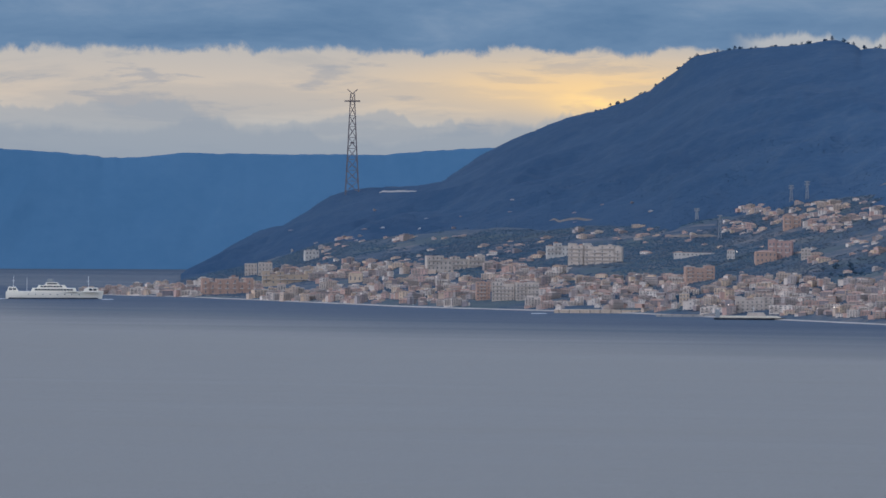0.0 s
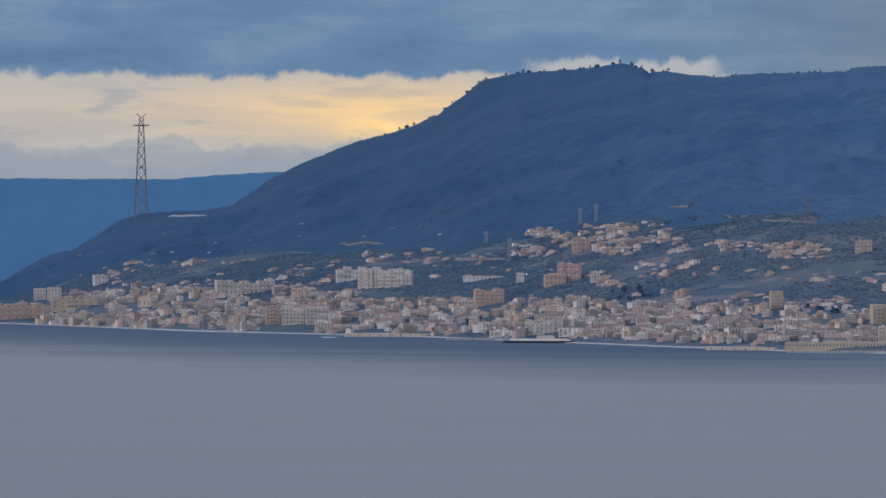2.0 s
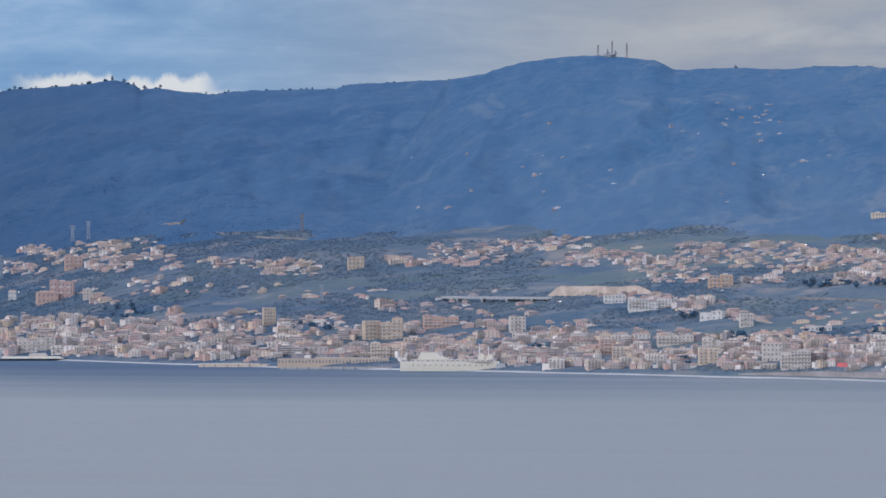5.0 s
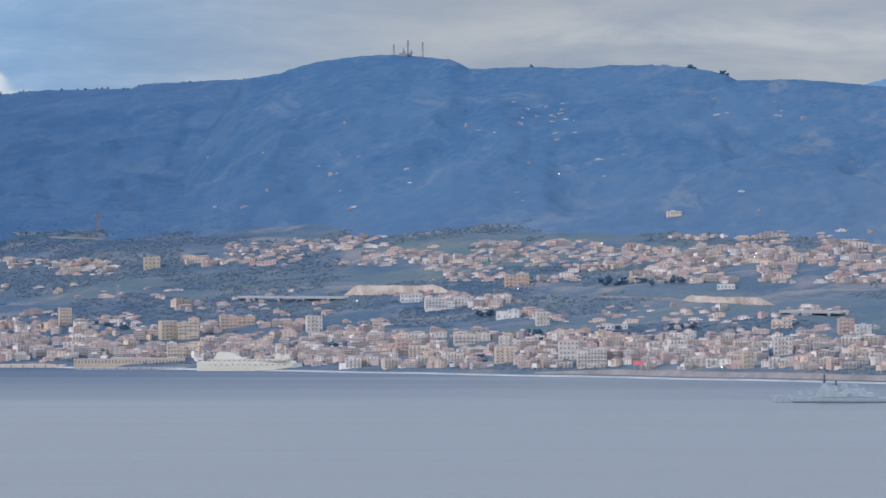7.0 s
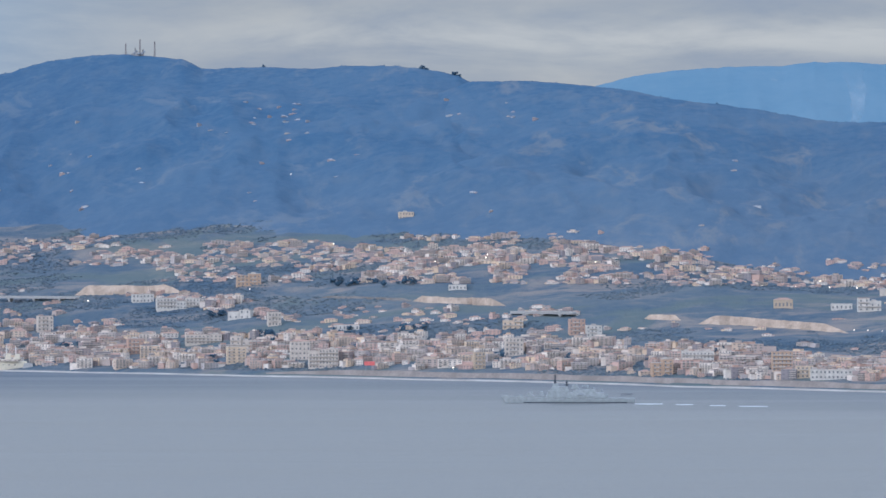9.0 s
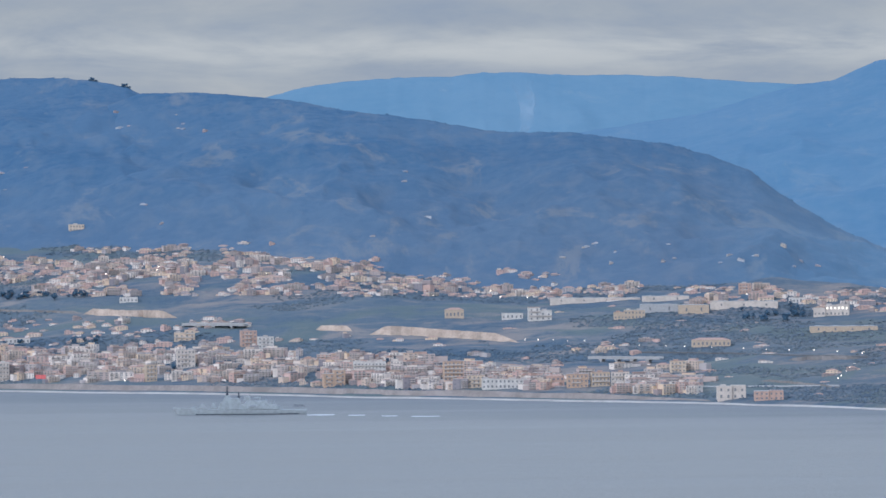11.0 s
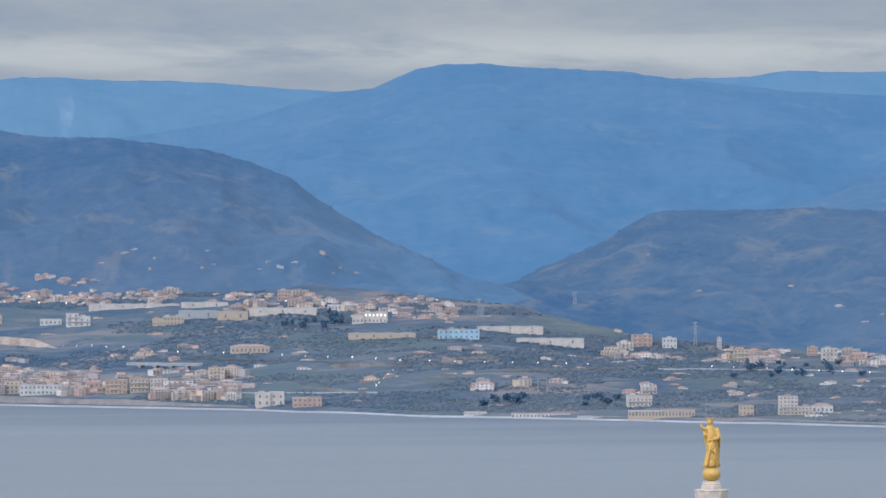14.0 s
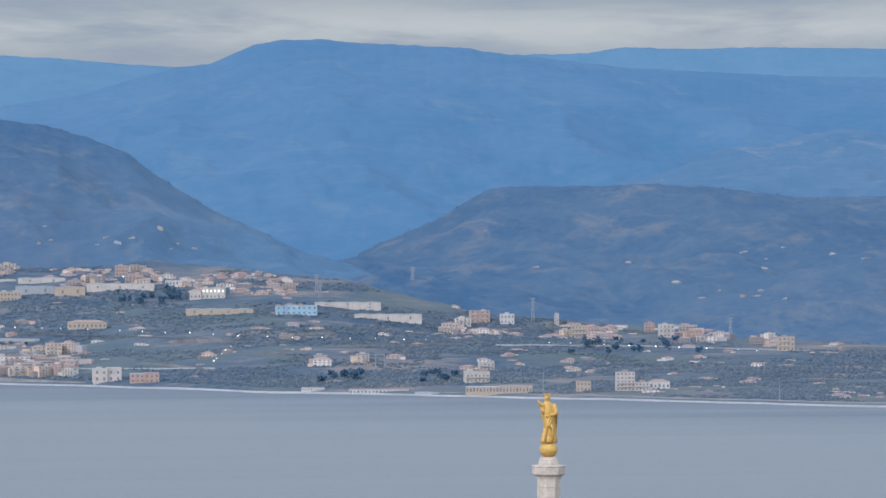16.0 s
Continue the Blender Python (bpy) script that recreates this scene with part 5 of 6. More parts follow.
def portholes(ob, L, half, z, n, size, x0=-0.4, x1=0.4):
    for i in range(n):
        x = L * (x0 + (x1 - x0) * (i + 0.5) / n)
        part("porthole", boxes((x - size, x + size, -half - 0.06, -half + 0.1, z - size * 0.6, z + size * 0.6)), M_DARK, ob)


def masthead(ob, x, z0, z1, t_, mat=None):
    bm = bmesh.new()
    bar(bm, (x, 0, z0), (x, 0, z1), t_)
    bar(bm, (x, -t_ * 5, z0 + (z1 - z0) * 0.75), (x, t_ * 5, z0 + (z1 - z0) * 0.75), t_ * 0.7)
    bar(bm, (x - t_ * 3, 0, z0 + (z1 - z0) * 0.6), (x + t_ * 3, 0, z0 + (z1 - z0) * 0.6), t_ * 0.7)
    part("mast", bm, mat or M_WHITE, ob)


# double-ended white car ferry under way off the point
m, L, r = afloat(-5.427, -4.239, -1.345)
ferry = new("car_ferry")
ferry.matrix_basis = m
u_ = L / 170
part("hull", hull(L, L * 0.17, u_ * 13, u_ * 4, 1.1, 0.15, 0.7), M_SHIP, ferry)
part("waterline", boxes((-L * 0.47, L * 0.46, -L * 0.078, L * 0.078, -0.4, u_ * 2.2)), M_DARK, ferry, "dark boot-topping band")
deckhouse(ferry, "saloon_deck", M_SHIP, (-L * 0.24, L * 0.24, L * 0.075, u_ * 13, u_ * 19, u_ * 3, u_ * 3))
deckhouse(ferry, "bridge_deck", M_SHIP, (-L * 0.18, L * 0.14, L * 0.06, u_ * 19, u_ * 24, u_ * 4, u_ * 5), (-L * 0.10, L * 0.06, L * 0.05, u_ * 24, u_ * 29, u_ * 4, u_ * 4))
deckhouse(ferry, "funnel", M_NAVY, (-L * 0.07, L * 0.0, L * 0.02, u_ * 29, u_ * 35, u_, u_ * 2))
deckhouse(ferry, "bow_visor", M_SHIP, (L * 0.30, L * 0.47, L * 0.05, u_ * 12, u_ * 20, u_ * 8, u_ * 3))
deckhouse(ferry, "stern_visor", M_SHIP, (-L * 0.49, -L * 0.36, L * 0.05, u_ * 12, u_ * 21, u_ * 3, u_ * 7))
masthead(ferry, L * 0.36, u_ * 19, u_ * 40, u_ * 0.8)
masthead(ferry, -L * 0.42, u_ * 20, u_ * 40, u_ * 0.8)
masthead(ferry, -L * 0.28, u_ * 13, u_ * 37, u_ * 0.6)
portholes(decks["saloon_deck"], L, L * 0.075, u_ * 16.3, 12, u_ * 2.4, -0.20, 0.20)
portholes(decks["bridge_deck"], L, L * 0.060, u_ * 21.8, 7, u_ * 2.2, -0.14, 0.09)
portholes(decks["bridge_deck"], L, L * 0.050, u_ * 26.8, 5, u_ * 1.8, -0.07, 0.03)
portholes(decks["bow_visor"], L, L * 0.050, u_ * 16.5, 2, u_ * 3.0, 0.36, 0.45)
portholes(decks["stern_visor"], L, L * 0.050, u_ * 17, 2, u_ * 2.6, -0.47, -0.39)
portholes(ferry, L, L * 0.083, u_ * 8, 8, u_ * 1.0, -0.3, 0.3)
tagged(ferry, "white double-ended car ferry under way on the strait", "ferry")

# large white ferry at its berth
m, L, r = afloat((8.396, -1.655)[0], (9.645, -1.657)[0], float(shore_el(8.9)) - 0.003)
ferry = new("berthed_ferry")
ferry.matrix_basis = m
u_ = L / 178
part("hull", hull(L, L * 0.10, u_ * 17, -u_ * 2, 0.9, 0.05, 0.9), M_LINER, ferry)
deckhouse(ferry, "promenade_deck", M_CREAM, (-L * 0.40, L * 0.40, L * 0.045, u_ * 17, u_ * 21, u_ * 2, u_ * 2))
deckhouse(ferry, "bridge_deck", M_LINER, (-L * 0.33, -L * 0.02, L * 0.04, u_ * 21, u_ * 27, u_ * 3, u_ * 10), (-L * 0.31, -L * 0.10, L * 0.035, u_ * 27, u_ * 33, u_ * 2, u_ * 8))
deckhouse(ferry, "funnel", M_LINER, (L * 0.27, L * 0.33, L * 0.03, u_ * 21, u_ * 31, u_ * 3, 0), (L * 0.36, L * 0.42, L * 0.03, u_ * 21, u_ * 30, u_ * 3, 0))
deckhouse(ferry, "stern_ramp", M_GREY, (L * 0.44, L * 0.56, L * 0.05, u_ * 2, u_ * 14, u_ * 4, u_ * 3))
masthead(ferry, L * 0.29, u_ * 30, u_ * 46, u_ * 0.9)
masthead(ferry, L * 0.38, u_ * 30, u_ * 44, u_ * 0.9)
masthead(ferry, -L * 0.44, u_ * 17, u_ * 38, u_ * 0.8)
portholes(ferry, L, L * 0.051, u_ * 11, 14, u_ * 1.2)
portholes(decks["promenade_deck"], L, L * 0.046, u_ * 19, 16, u_ * 1.0)
tagged(ferry, "large white railway ferry moored at its berth", "ferry")

# small dark-hulled ferry at the jetty
m, L, r = afloat(3.374, 4.274, float(shore_el(3.8)) - 0.012)
ferry = new("small_ferry")
ferry.matrix_basis = m
u_ = L / 128
part("hull", hull(L, L * 0.16, u_ * 3.6, u_ * 2, 1.0, 0.1, 0.8), M_DARK, ferry)
deckhouse(ferry, "car_deck", M_LINER, (-L * 0.42, L * 0.44, L * 0.065, u_ * 3.4, u_ * 7.0, u_, u_ * 9))
deckhouse(ferry, "bridge_deck", M_CREAM, (-L * 0.05, L * 0.22, L * 0.05, u_ * 7.0, u_ * 13, u_ * 2, u_ * 4))
deckhouse(ferry, "stern_tower", M_NAVY, (-L * 0.48, -L * 0.42, L * 0.06, u_ * 3, u_ * 18, 0, 0))
masthead(ferry, L * 0.05, u_ * 14, u_ * 24, u_ * 0.8)
portholes(decks["car_deck"], L, L * 0.061, u_ * 5.6, 11, u_ * 1.0)
tagged(ferry, "small dark-hulled ferry with a white deckhouse at the jetty", "ferry")

# grey patrol frigate under way, bow to the left
m, L, r = afloat(17.185, 15.58, -2.098)
frigate = new("frigate")
frigate.matrix_basis = m @ Matrix.Rotation(0, 4, "Z")
u_ = L / 228
part("hull", hull(L, L * 0.11, u_ * 8.5, u_ * 9, 0.8, 0.75, 0.8), M_NAVY, frigate)
part("waterline", boxes((-L * 0.44, L * 0.36, -L * 0.05, L * 0.05, -0.4, u_ * 1.6)), M_DARK, frigate, "dark boot-topping band")
deckhouse(frigate, "gun_turret", M_NAVY, (L * 0.28, L * 0.34, L * 0.025, u_ * 12, u_ * 19, u_ * 3, u_ * 5))
deckhouse(frigate, "missile_box", M_NAVY, (L * 0.20, L * 0.24, L * 0.02, u_ * 12, u_ * 20, u_ * 2, u_ * 2))
deckhouse(frigate, "bridge", M_NAVY, (L * 0.0, L * 0.19, L * 0.045, u_ * 9, u_ * 22, u_ * 2, u_ * 5), (L * 0.01, L * 0.155, L * 0.038, u_ * 22, u_ * 29, u_ * 2, u_ * 4), (L * 0.09, L * 0.135, L * 0.025, u_ * 29, u_ * 34, u_, u_))
deckhouse(frigate, "hangar", M_NAVY, (-L * 0.28, L * 0.02, L * 0.045, u_ * 9, u_ * 18, u_ * 4, 0), (-L * 0.21, -L * 0.02, L * 0.035, u_ * 18, u_ * 24, u_ * 4, u_ * 4))
deckhouse(frigate, "radar_dome", M_GALV, (-L * 0.20, -L * 0.175, L * 0.012, u_ * 19, u_ * 27, u_, u_))
deckhouse(frigate, "funnel", M_NAVY, (-L * 0.07, -L * 0.01, L * 0.025, u_ * 25, u_ * 32, u_ * 2, u_ * 2))
for x_ in (0.035, 0.055, 0.075, 0.095):
    part("bridge_window", boxes((L * x_, L * x_ + u_ * 3, -L * 0.046, -L * 0.030, u_ * 20, u_ * 22)), M_DARK, decks["bridge"])
deckhouse(frigate, "lifeboat", M_GALV, (-L * 0.11, -L * 0.06, L * 0.052, u_ * 14, u_ * 17, u_ * 2, u_ * 2))
deckhouse(frigate, "stern_gun", M_NAVY, (-L * 0.30, -L * 0.25, L * 0.025, u_ * 10, u_ * 15, u_ * 2, u_ * 2))
for x_, z0, z1, wide_ in ((0.115, 28, 50, 2.6), (0.025, 24, 40, 2.0)):
    bm = bmesh.new()
    slanted(bm, L * x_ - u_ * wide_, L * x_ + u_ * wide_, u_ * 1.6, u_ * z0, u_ * (z0 + z1) / 2, u_ * 0.8, u_ * 0.8)
    slanted(bm, L * x_ - u_ * 1.3, L * x_ + u_ * 1.3, u_ * 1.2, u_ * (z0 + z1) / 2, u_ * z1, u_ * 0.5, u_ * 0.5)
    bar(bm, (L * x_ - u_ * 4, 0, u_ * (z0 + z1) / 2), (L * x_ + u_ * 4, 0, u_ * (z0 + z1) / 2), u_ * 0.9)
    bar(bm, (L * x_ - u_ * 2.6, 0, u_ * (z1 - 4)), (L * x_ + u_ * 2.6, 0, u_ * (z1 - 4)), u_ * 0.8)
    part("mast", bm, M_DARK, frigate)
deckhouse(frigate, "boat_deck", M_NAVY, (-L * 0.24, -L * 0.04, L * 0.047, u_ * 12, u_ * 14, 0, 0))
deckhouse(frigate, "crane", M_NAVY, (-L * 0.145, -L * 0.135, L * 0.01, u_ * 18, u_ * 31, 0, 0), (-L * 0.145, -L * 0.09, L * 0.008, u_ * 29, u_ * 31, 0, u_ * 2))
deckhouse(frigate, "director", M_GALV, (-L * 0.255, -L * 0.235, L * 0.012, u_ * 15, u_ * 24, u_, u_))
deckhouse(frigate, "forward_locker", M_NAVY, (L * 0.36, L * 0.40, L * 0.015, u_ * 11, u_ * 14, u_, u_))
bm = bmesh.new()
for k in range(9):
    bar(bm, (-L * (0.40 + 0.01 * k), -L * 0.04, u_ * 12), (-L * (0.40 + 0.01 * k), -L * 0.04, u_ * 16), u_ * 0.4)
bar(bm, (-L * 0.40, -L * 0.04, u_ * 16), (-L * 0.48, -L * 0.04, u_ * 15), u_ * 0.6)
part("railing", bm, M_DARK, frigate)
portholes(frigate, L, L * 0.052, u_ * 8, 10, u_ * 0.8, -0.3, 0.2)
tagged(frigate, "grey naval frigate under way with dark masts", "ship")

# foam of the wakes
for a0, a1, e_, half in ((17.19, 17.54, -2.112, 0.6), (17.70, 17.91, -2.120, 0.4), (18.12, 18.32, -2.132, 0.3), (18.49, 18.84, -2.140, 0.28), (-4.24, -4.10, -1.352, 1.4), (-5.6, -5.43, -1.346, 1.2), (1.1, 1.3, -1.50, 1.0)):
    m, L, r = afloat(a0, a1, e_)
    bm = bmesh.new()
    ring0 = None
    for i in range(13):
        s_ = i / 12
        w = half * math.sin(math.pi * min(1, 0.08 + s_ * 0.9)) * (0.8 + 0.5 * noise.noise(Vector((a0 * 3, i * 0.7, 0)))) + 0.15
        x = -L / 2 + L * s_
        ring = [bm.verts.new((x, -w * 8, 0.02)), bm.verts.new((x, 0, 0.22)), bm.verts.new((x, w * 8, 0.02))]
        if ring0:
            for k in range(2):
                bm.faces.new((ring0[k], ring[k], ring[k + 1], ring0[k + 1]))
        ring0 = ring
    ob = part("wake_foam", bm, M_FOAM)
    ob.matrix_basis = m
    tagged(ob, "white streak of wake foam on the water", "foam", "wake streaks", kind="stuff")

# ---------------------------------------------------------------- gilded statue on its column
D = 676.0
x, y = ground_xy(27.963, D)
base = Vector((float(x), float(y), 0))
level = lambda el: EYE_Z + D * drop(el)
z_top, z_feet, z_globe, z_ped = level(-2.099), level(-2.703), level(-2.893), level(-3.000)
column = new("column")
column.matrix_basis = pose(base.x, base.y, 0, 0, 0, facing(base, 12))


def turned(rows, segs, twist=0.0):
    """A solid turned about z from (radius, height) rows."""
    bm = bmesh.new()
    last = None
    for rad, z in rows:
        ring = [bm.verts.new((rad * math.cos(2 * math.pi * (k + twist) / segs), rad * math.sin(2 * math.pi * (k + twist) / segs), z)) for k in range(segs)]
        if last:
            for k in range(segs):
                bm.faces.new((last[k], last[(k + 1) % segs], ring[(k + 1) % segs], ring[k]))
        else:
            bm.faces.new(list(reversed(ring)))
        last = ring
    bm.faces.new(last)
    return bm


part("drum", turned([(1.52, z_globe - 1.15), (1.50, z_globe - 0.55), (1.38, z_globe - 0.45), (1.42, z_globe - 0.25), (1.28, z_globe - 0.12), (1.25, z_globe + 0.12)], 16), M_STONE, column)
cap = turned([(1.85, z_globe - 3.0), (1.92, z_globe - 2.72), (2.25, z_globe - 2.55), (2.45, z_globe - 2.42), (2.48, z_globe - 1.35), (2.58, z_globe - 1.30), (2.58, z_globe - 1.14), (2.1, z_globe - 1.08)], 8, 0.5)
bmesh.ops.bevel(cap, geom=cap.edges[:], offset=0.03, segments=1, affect="EDGES")
part("capital", cap, M_STONE, column)
z = z_globe - 2.95
k = 0
while z > 6:
    h_ = 1.45
    w = 1.70 + 0.012 * k
    blk = turned([(w, z - h_ + 0.03), (w + 0.03, z - h_ + 0.10), (w + 0.03, z - 0.08), (w, z)], 8, 0.5)
    part("drum", blk, M_STONE, column)
    z -= h_
    k += 1
part("plinth", boxes((-4, 4, -4, 4, -1.5, z + 0.1), (-3, 3, -3, 3, z + 0.05, z + 0.5)), M_STONE, column)
tagged(column, "tall octagonal pale stone column rising from the harbour", "column")

globe = part("gilded_globe", turned([(0.06, z_globe + 0.0)] + [(1.34 * math.sin(math.pi * i / 14), z_globe + 1.16 - 1.16 * math.cos(math.pi * i / 14)) for i in range(1, 14)] + [(0.05, z_globe + 2.24)], 28), M_GOLD)
globe.data.polygons.foreach_set("use_smooth", [True] * len(globe.data.polygons))
globe.matrix_basis = pose(base.x, base.y, 0)
tagged(globe, "gilded globe under the statue on the column", "globe")

# robed figure, one plain mesh
H = z_top - z_feet
bm = bmesh.new()
rows = [(0.0, 1.12, 0.95), (0.04, 1.18, 0.98), (0.12, 1.05, 0.86), (0.25, 0.92, 0.76), (0.40, 0.86, 0.70), (0.52, 0.90, 0.70), (0.60, 0.98, 0.70), (0.68, 1.00, 0.66), (0.75, 0.98, 0.60), (0.80, 0.82, 0.52), (0.835, 0.42, 0.38), (0.86, 0.34, 0.34),
        (0.885, 0.42, 0.44), (0.915, 0.46, 0.48), (0.945, 0.43, 0.46), (0.965, 0.36, 0.38), (0.975, 0.44, 0.44), (0.992, 0.48, 0.48), (1.0, 0.30, 0.30)]
last = None
SEG = 36
for f, rx, ry in rows:
    ring = []
    shift = 0.16 * math.sin(f * 5.2) - 0.05
    for k in range(SEG):
        t_ = 2 * math.pi * k / SEG
        fold = 1 + (0.12 * math.sin(t_ * 7 + f * 9) + 0.09 * math.sin(t_ * 13 - f * 17)) * max(0, 1 - f / 0.82) ** 0.4
        if 0.2 < f < 0.82:
            fold += 0.10 * math.sin(t_ * 2 + f * 14) + 0.05 * math.sin(t_ * 9 + f * 31)
        ring.append(bm.verts.new((shift + rx * fold * math.cos(t_), ry * fold * math.sin(t_), f * H)))
    if last:
        for k in range(SEG):
            bm.faces.new((last[k], last[(k + 1) % SEG], ring[(k + 1) % SEG], ring[k]))
    else:
        bm.faces.new(list(reversed(ring)))
    last = ring
bm.faces.new(last)


def limb(pts):
    """A tapering limb or fold through (x, y, z, radius) points."""
    prev = None
    for i, (x, y, z, rad) in enumerate(pts):
        nxt = pts[min(i + 1, len(pts) - 1)]
        was = pts[max(i - 1, 0)]
        d = Vector((nxt[0] - was[0], nxt[1] - was[1], nxt[2] - was[2])).normalized()
        q = d.to_track_quat("Z", "Y")
        ring = [bm.verts.new(Vector((x, y, z)) + q @ Vector((rad * math.cos(a_), rad * math.sin(a_), 0))) for a_ in [2 * math.pi * k / 10 for k in range(10)]]
        if prev:
            for k in range(10):
                bm.faces.new((prev[k], prev[(k + 1) % 10], ring[(k + 1) % 10], ring[k]))
        else:
            bm.faces.new(list(reversed(ring)))
        prev = ring
    bm.faces.new(prev)


limb([(-0.62, -0.1, 0.775 * H, 0.34), (-1.0, -0.35, 0.765 * H, 0.33), (-1.30, -0.5, 0.80 * H, 0.27), (-1.52, -0.55, 0.835 * H, 0.19), (-1.62, -0.55, 0.875 * H, 0.10)])
limb([(-0.75, -0.3, 0.74 * H, 0.32), (-0.85, -0.4, 0.66 * H, 0.26), (-0.70, -0.45, 0.58 * H, 0.14)])
limb([(0.66, -0.05, 0.775 * H, 0.34), (1.02, -0.2, 0.68 * H, 0.34), (1.05, -0.4, 0.60 * H, 0.34), (0.60, -0.72, 0.57 * H, 0.26), (0.25, -0.8, 0.59 * H, 0.15)])
limb([(0.75, 0.3, 0.80 * H, 0.30), (1.05, 0.3, 0.62 * H, 0.42), (0.95, 0.25, 0.40 * H, 0.40), (0.85, 0.2, 0.15 * H, 0.36), (0.95, 0.2, 0.02 * H, 0.30)])
limb([(0.2, -0.72, 0.55 * H, 0.16), (-0.15, -0.82, 0.40 * H, 0.18), (-0.45, -0.80, 0.18 * H, 0.20), (-0.55, -0.85, 0.03 * H, 0.16)])
limb([(0.3, -0.62, 0.45 * H, 0.18), (0.55, -0.68, 0.25 * H, 0.20), (0.65, -0.70, 0.03 * H, 0.18)])
for k in range(8):
    a_ = 2 * math.pi * k / 8
    limb([(0.44 * math.cos(a_) - 0.19, 0.44 * math.sin(a_), 0.985 * H, 0.07), (0.52 * math.cos(a_) - 0.19, 0.52 * math.sin(a_), 1.015 * H, 0.03)])
# girdle, hanging sleeve and cloak edge
limb([(-0.85, -0.25, 0.56 * H, 0.13), (-0.35, -0.74, 0.545 * H, 0.14), (0.25, -0.78, 0.555 * H, 0.14), (0.85, -0.4, 0.58 * H, 0.12)])
limb([(-1.05, -0.4, 0.74 * H, 0.20), (-1.02, -0.5, 0.66 * H, 0.24), (-0.92, -0.55, 0.60 * H, 0.10)])
limb([(1.12, -0.1, 0.72 * H, 0.16), (1.26, 0.0, 0.56 * H, 0.20), (1.18, 0.0, 0.40 * H, 0.12)])
limb([(0.45, -0.75, 0.50 * H, 0.15), (0.05, -0.90, 0.36 * H, 0.17), (0.40, -0.86, 0.28 * H, 0.10)])
statue = part("statue", bm, M_GOLD)
statue.data.polygons.foreach_set("use_smooth", [True] * len(statue.data.polygons))
statue.matrix_basis = pose(base.x, base.y, z_feet - 0.05, 0, 0, facing(base, 0))
statue.scale = (0.98, 1.05, 1.0)
tagged(statue, "gilded robed statue with one raised arm", "statue")

# ---------------------------------------------------------------- trees and woods
rt = random.Random(11)


def clump_mesh(seed, n, spread, tall, size):
    """A crown of many small leaf clumps with gaps between."""
    q = random.Random(seed)
    bm = bmesh.new()
    for i in range(n):
        a = q.uniform(0, 2 * math.pi)
        f = q.random() ** 0.5
        z = q.random()
        rad = spread * f * (1 - 0.75 * abs(z - 0.4) ** 1.5)
        c = Vector((rad * math.cos(a), rad * math.sin(a), tall * (0.30 + 0.70 * z)))
        s_ = size * q.uniform(0.6, 1.25)
        m = Matrix.Translation(c) @ Euler((q.uniform(0, 3), q.uniform(0, 3), q.uniform(0, 3))).to_matrix().to_4x4() @ Matrix.Diagonal((s_, s_ * q.uniform(0.6, 1), s_ * q.uniform(0.45, 0.8), 1))
        bmesh.ops.create_icosphere(bm, subdivisions=1, radius=1.0, matrix=m)
    for v in bm.verts:
        v.co += noise.noise_vector(v.co * 2.1) * size * 0.35
    return bm


def tree(seed, tall, spread):
    ob = new("tree")
    bm = bmesh.new()
    prev = None
    for k in range(5):
        rad = tall * 0.035 * (1 - k / 6)
        ring = [bm.verts.new((rad * math.cos(a) + 0.03 * k * tall * 0.1, rad * math.sin(a), -0.6 + tall * 0.55 * k / 4)) for a in [2 * math.pi * j / 7 for j in range(7)]]
        if prev:
            for j in range(7):
                bm.faces.new((prev[j], prev[(j + 1) % 7], ring[(j + 1) % 7], ring[j]))
        prev = ring
    q = random.Random(seed)
    for k in range(5):
        a = q.uniform(0, 6.28)
        bar(bm, (0, 0, tall * 0.35), (spread * 0.6 * math.cos(a), spread * 0.6 * math.sin(a), tall * q.uniform(0.55, 0.8)), tall * 0.02)
    part("trunk", bm, M_BARK, ob)
    part("crown", clump_mesh(seed, 34, spread, tall, spread * 0.30), M_RIDGE, ob)
    return ob


tree_kinds = [tree(s_, t_, w_) for s_, t_, w_ in ((1, 5.0, 2.4), (2, 4.2, 2.9), (3, 5.6, 1.9), (4, 3.6, 2.4))]
used = [False] * 4


def plant(p, k, size, label, group):
    m = pose(p.x, p.y, p.z, 0, 0, rt.uniform(0, 360))
    if used[k]:
        ob = copy_thing(tree_kinds[k], m)
    else:
        ob = tree_kinds[k]
        ob.matrix_basis = m
        used[k] = True
    ob.scale = (size, size, size * rt.uniform(0.85, 1.1))
    tagged(ob, label, "tree", group)


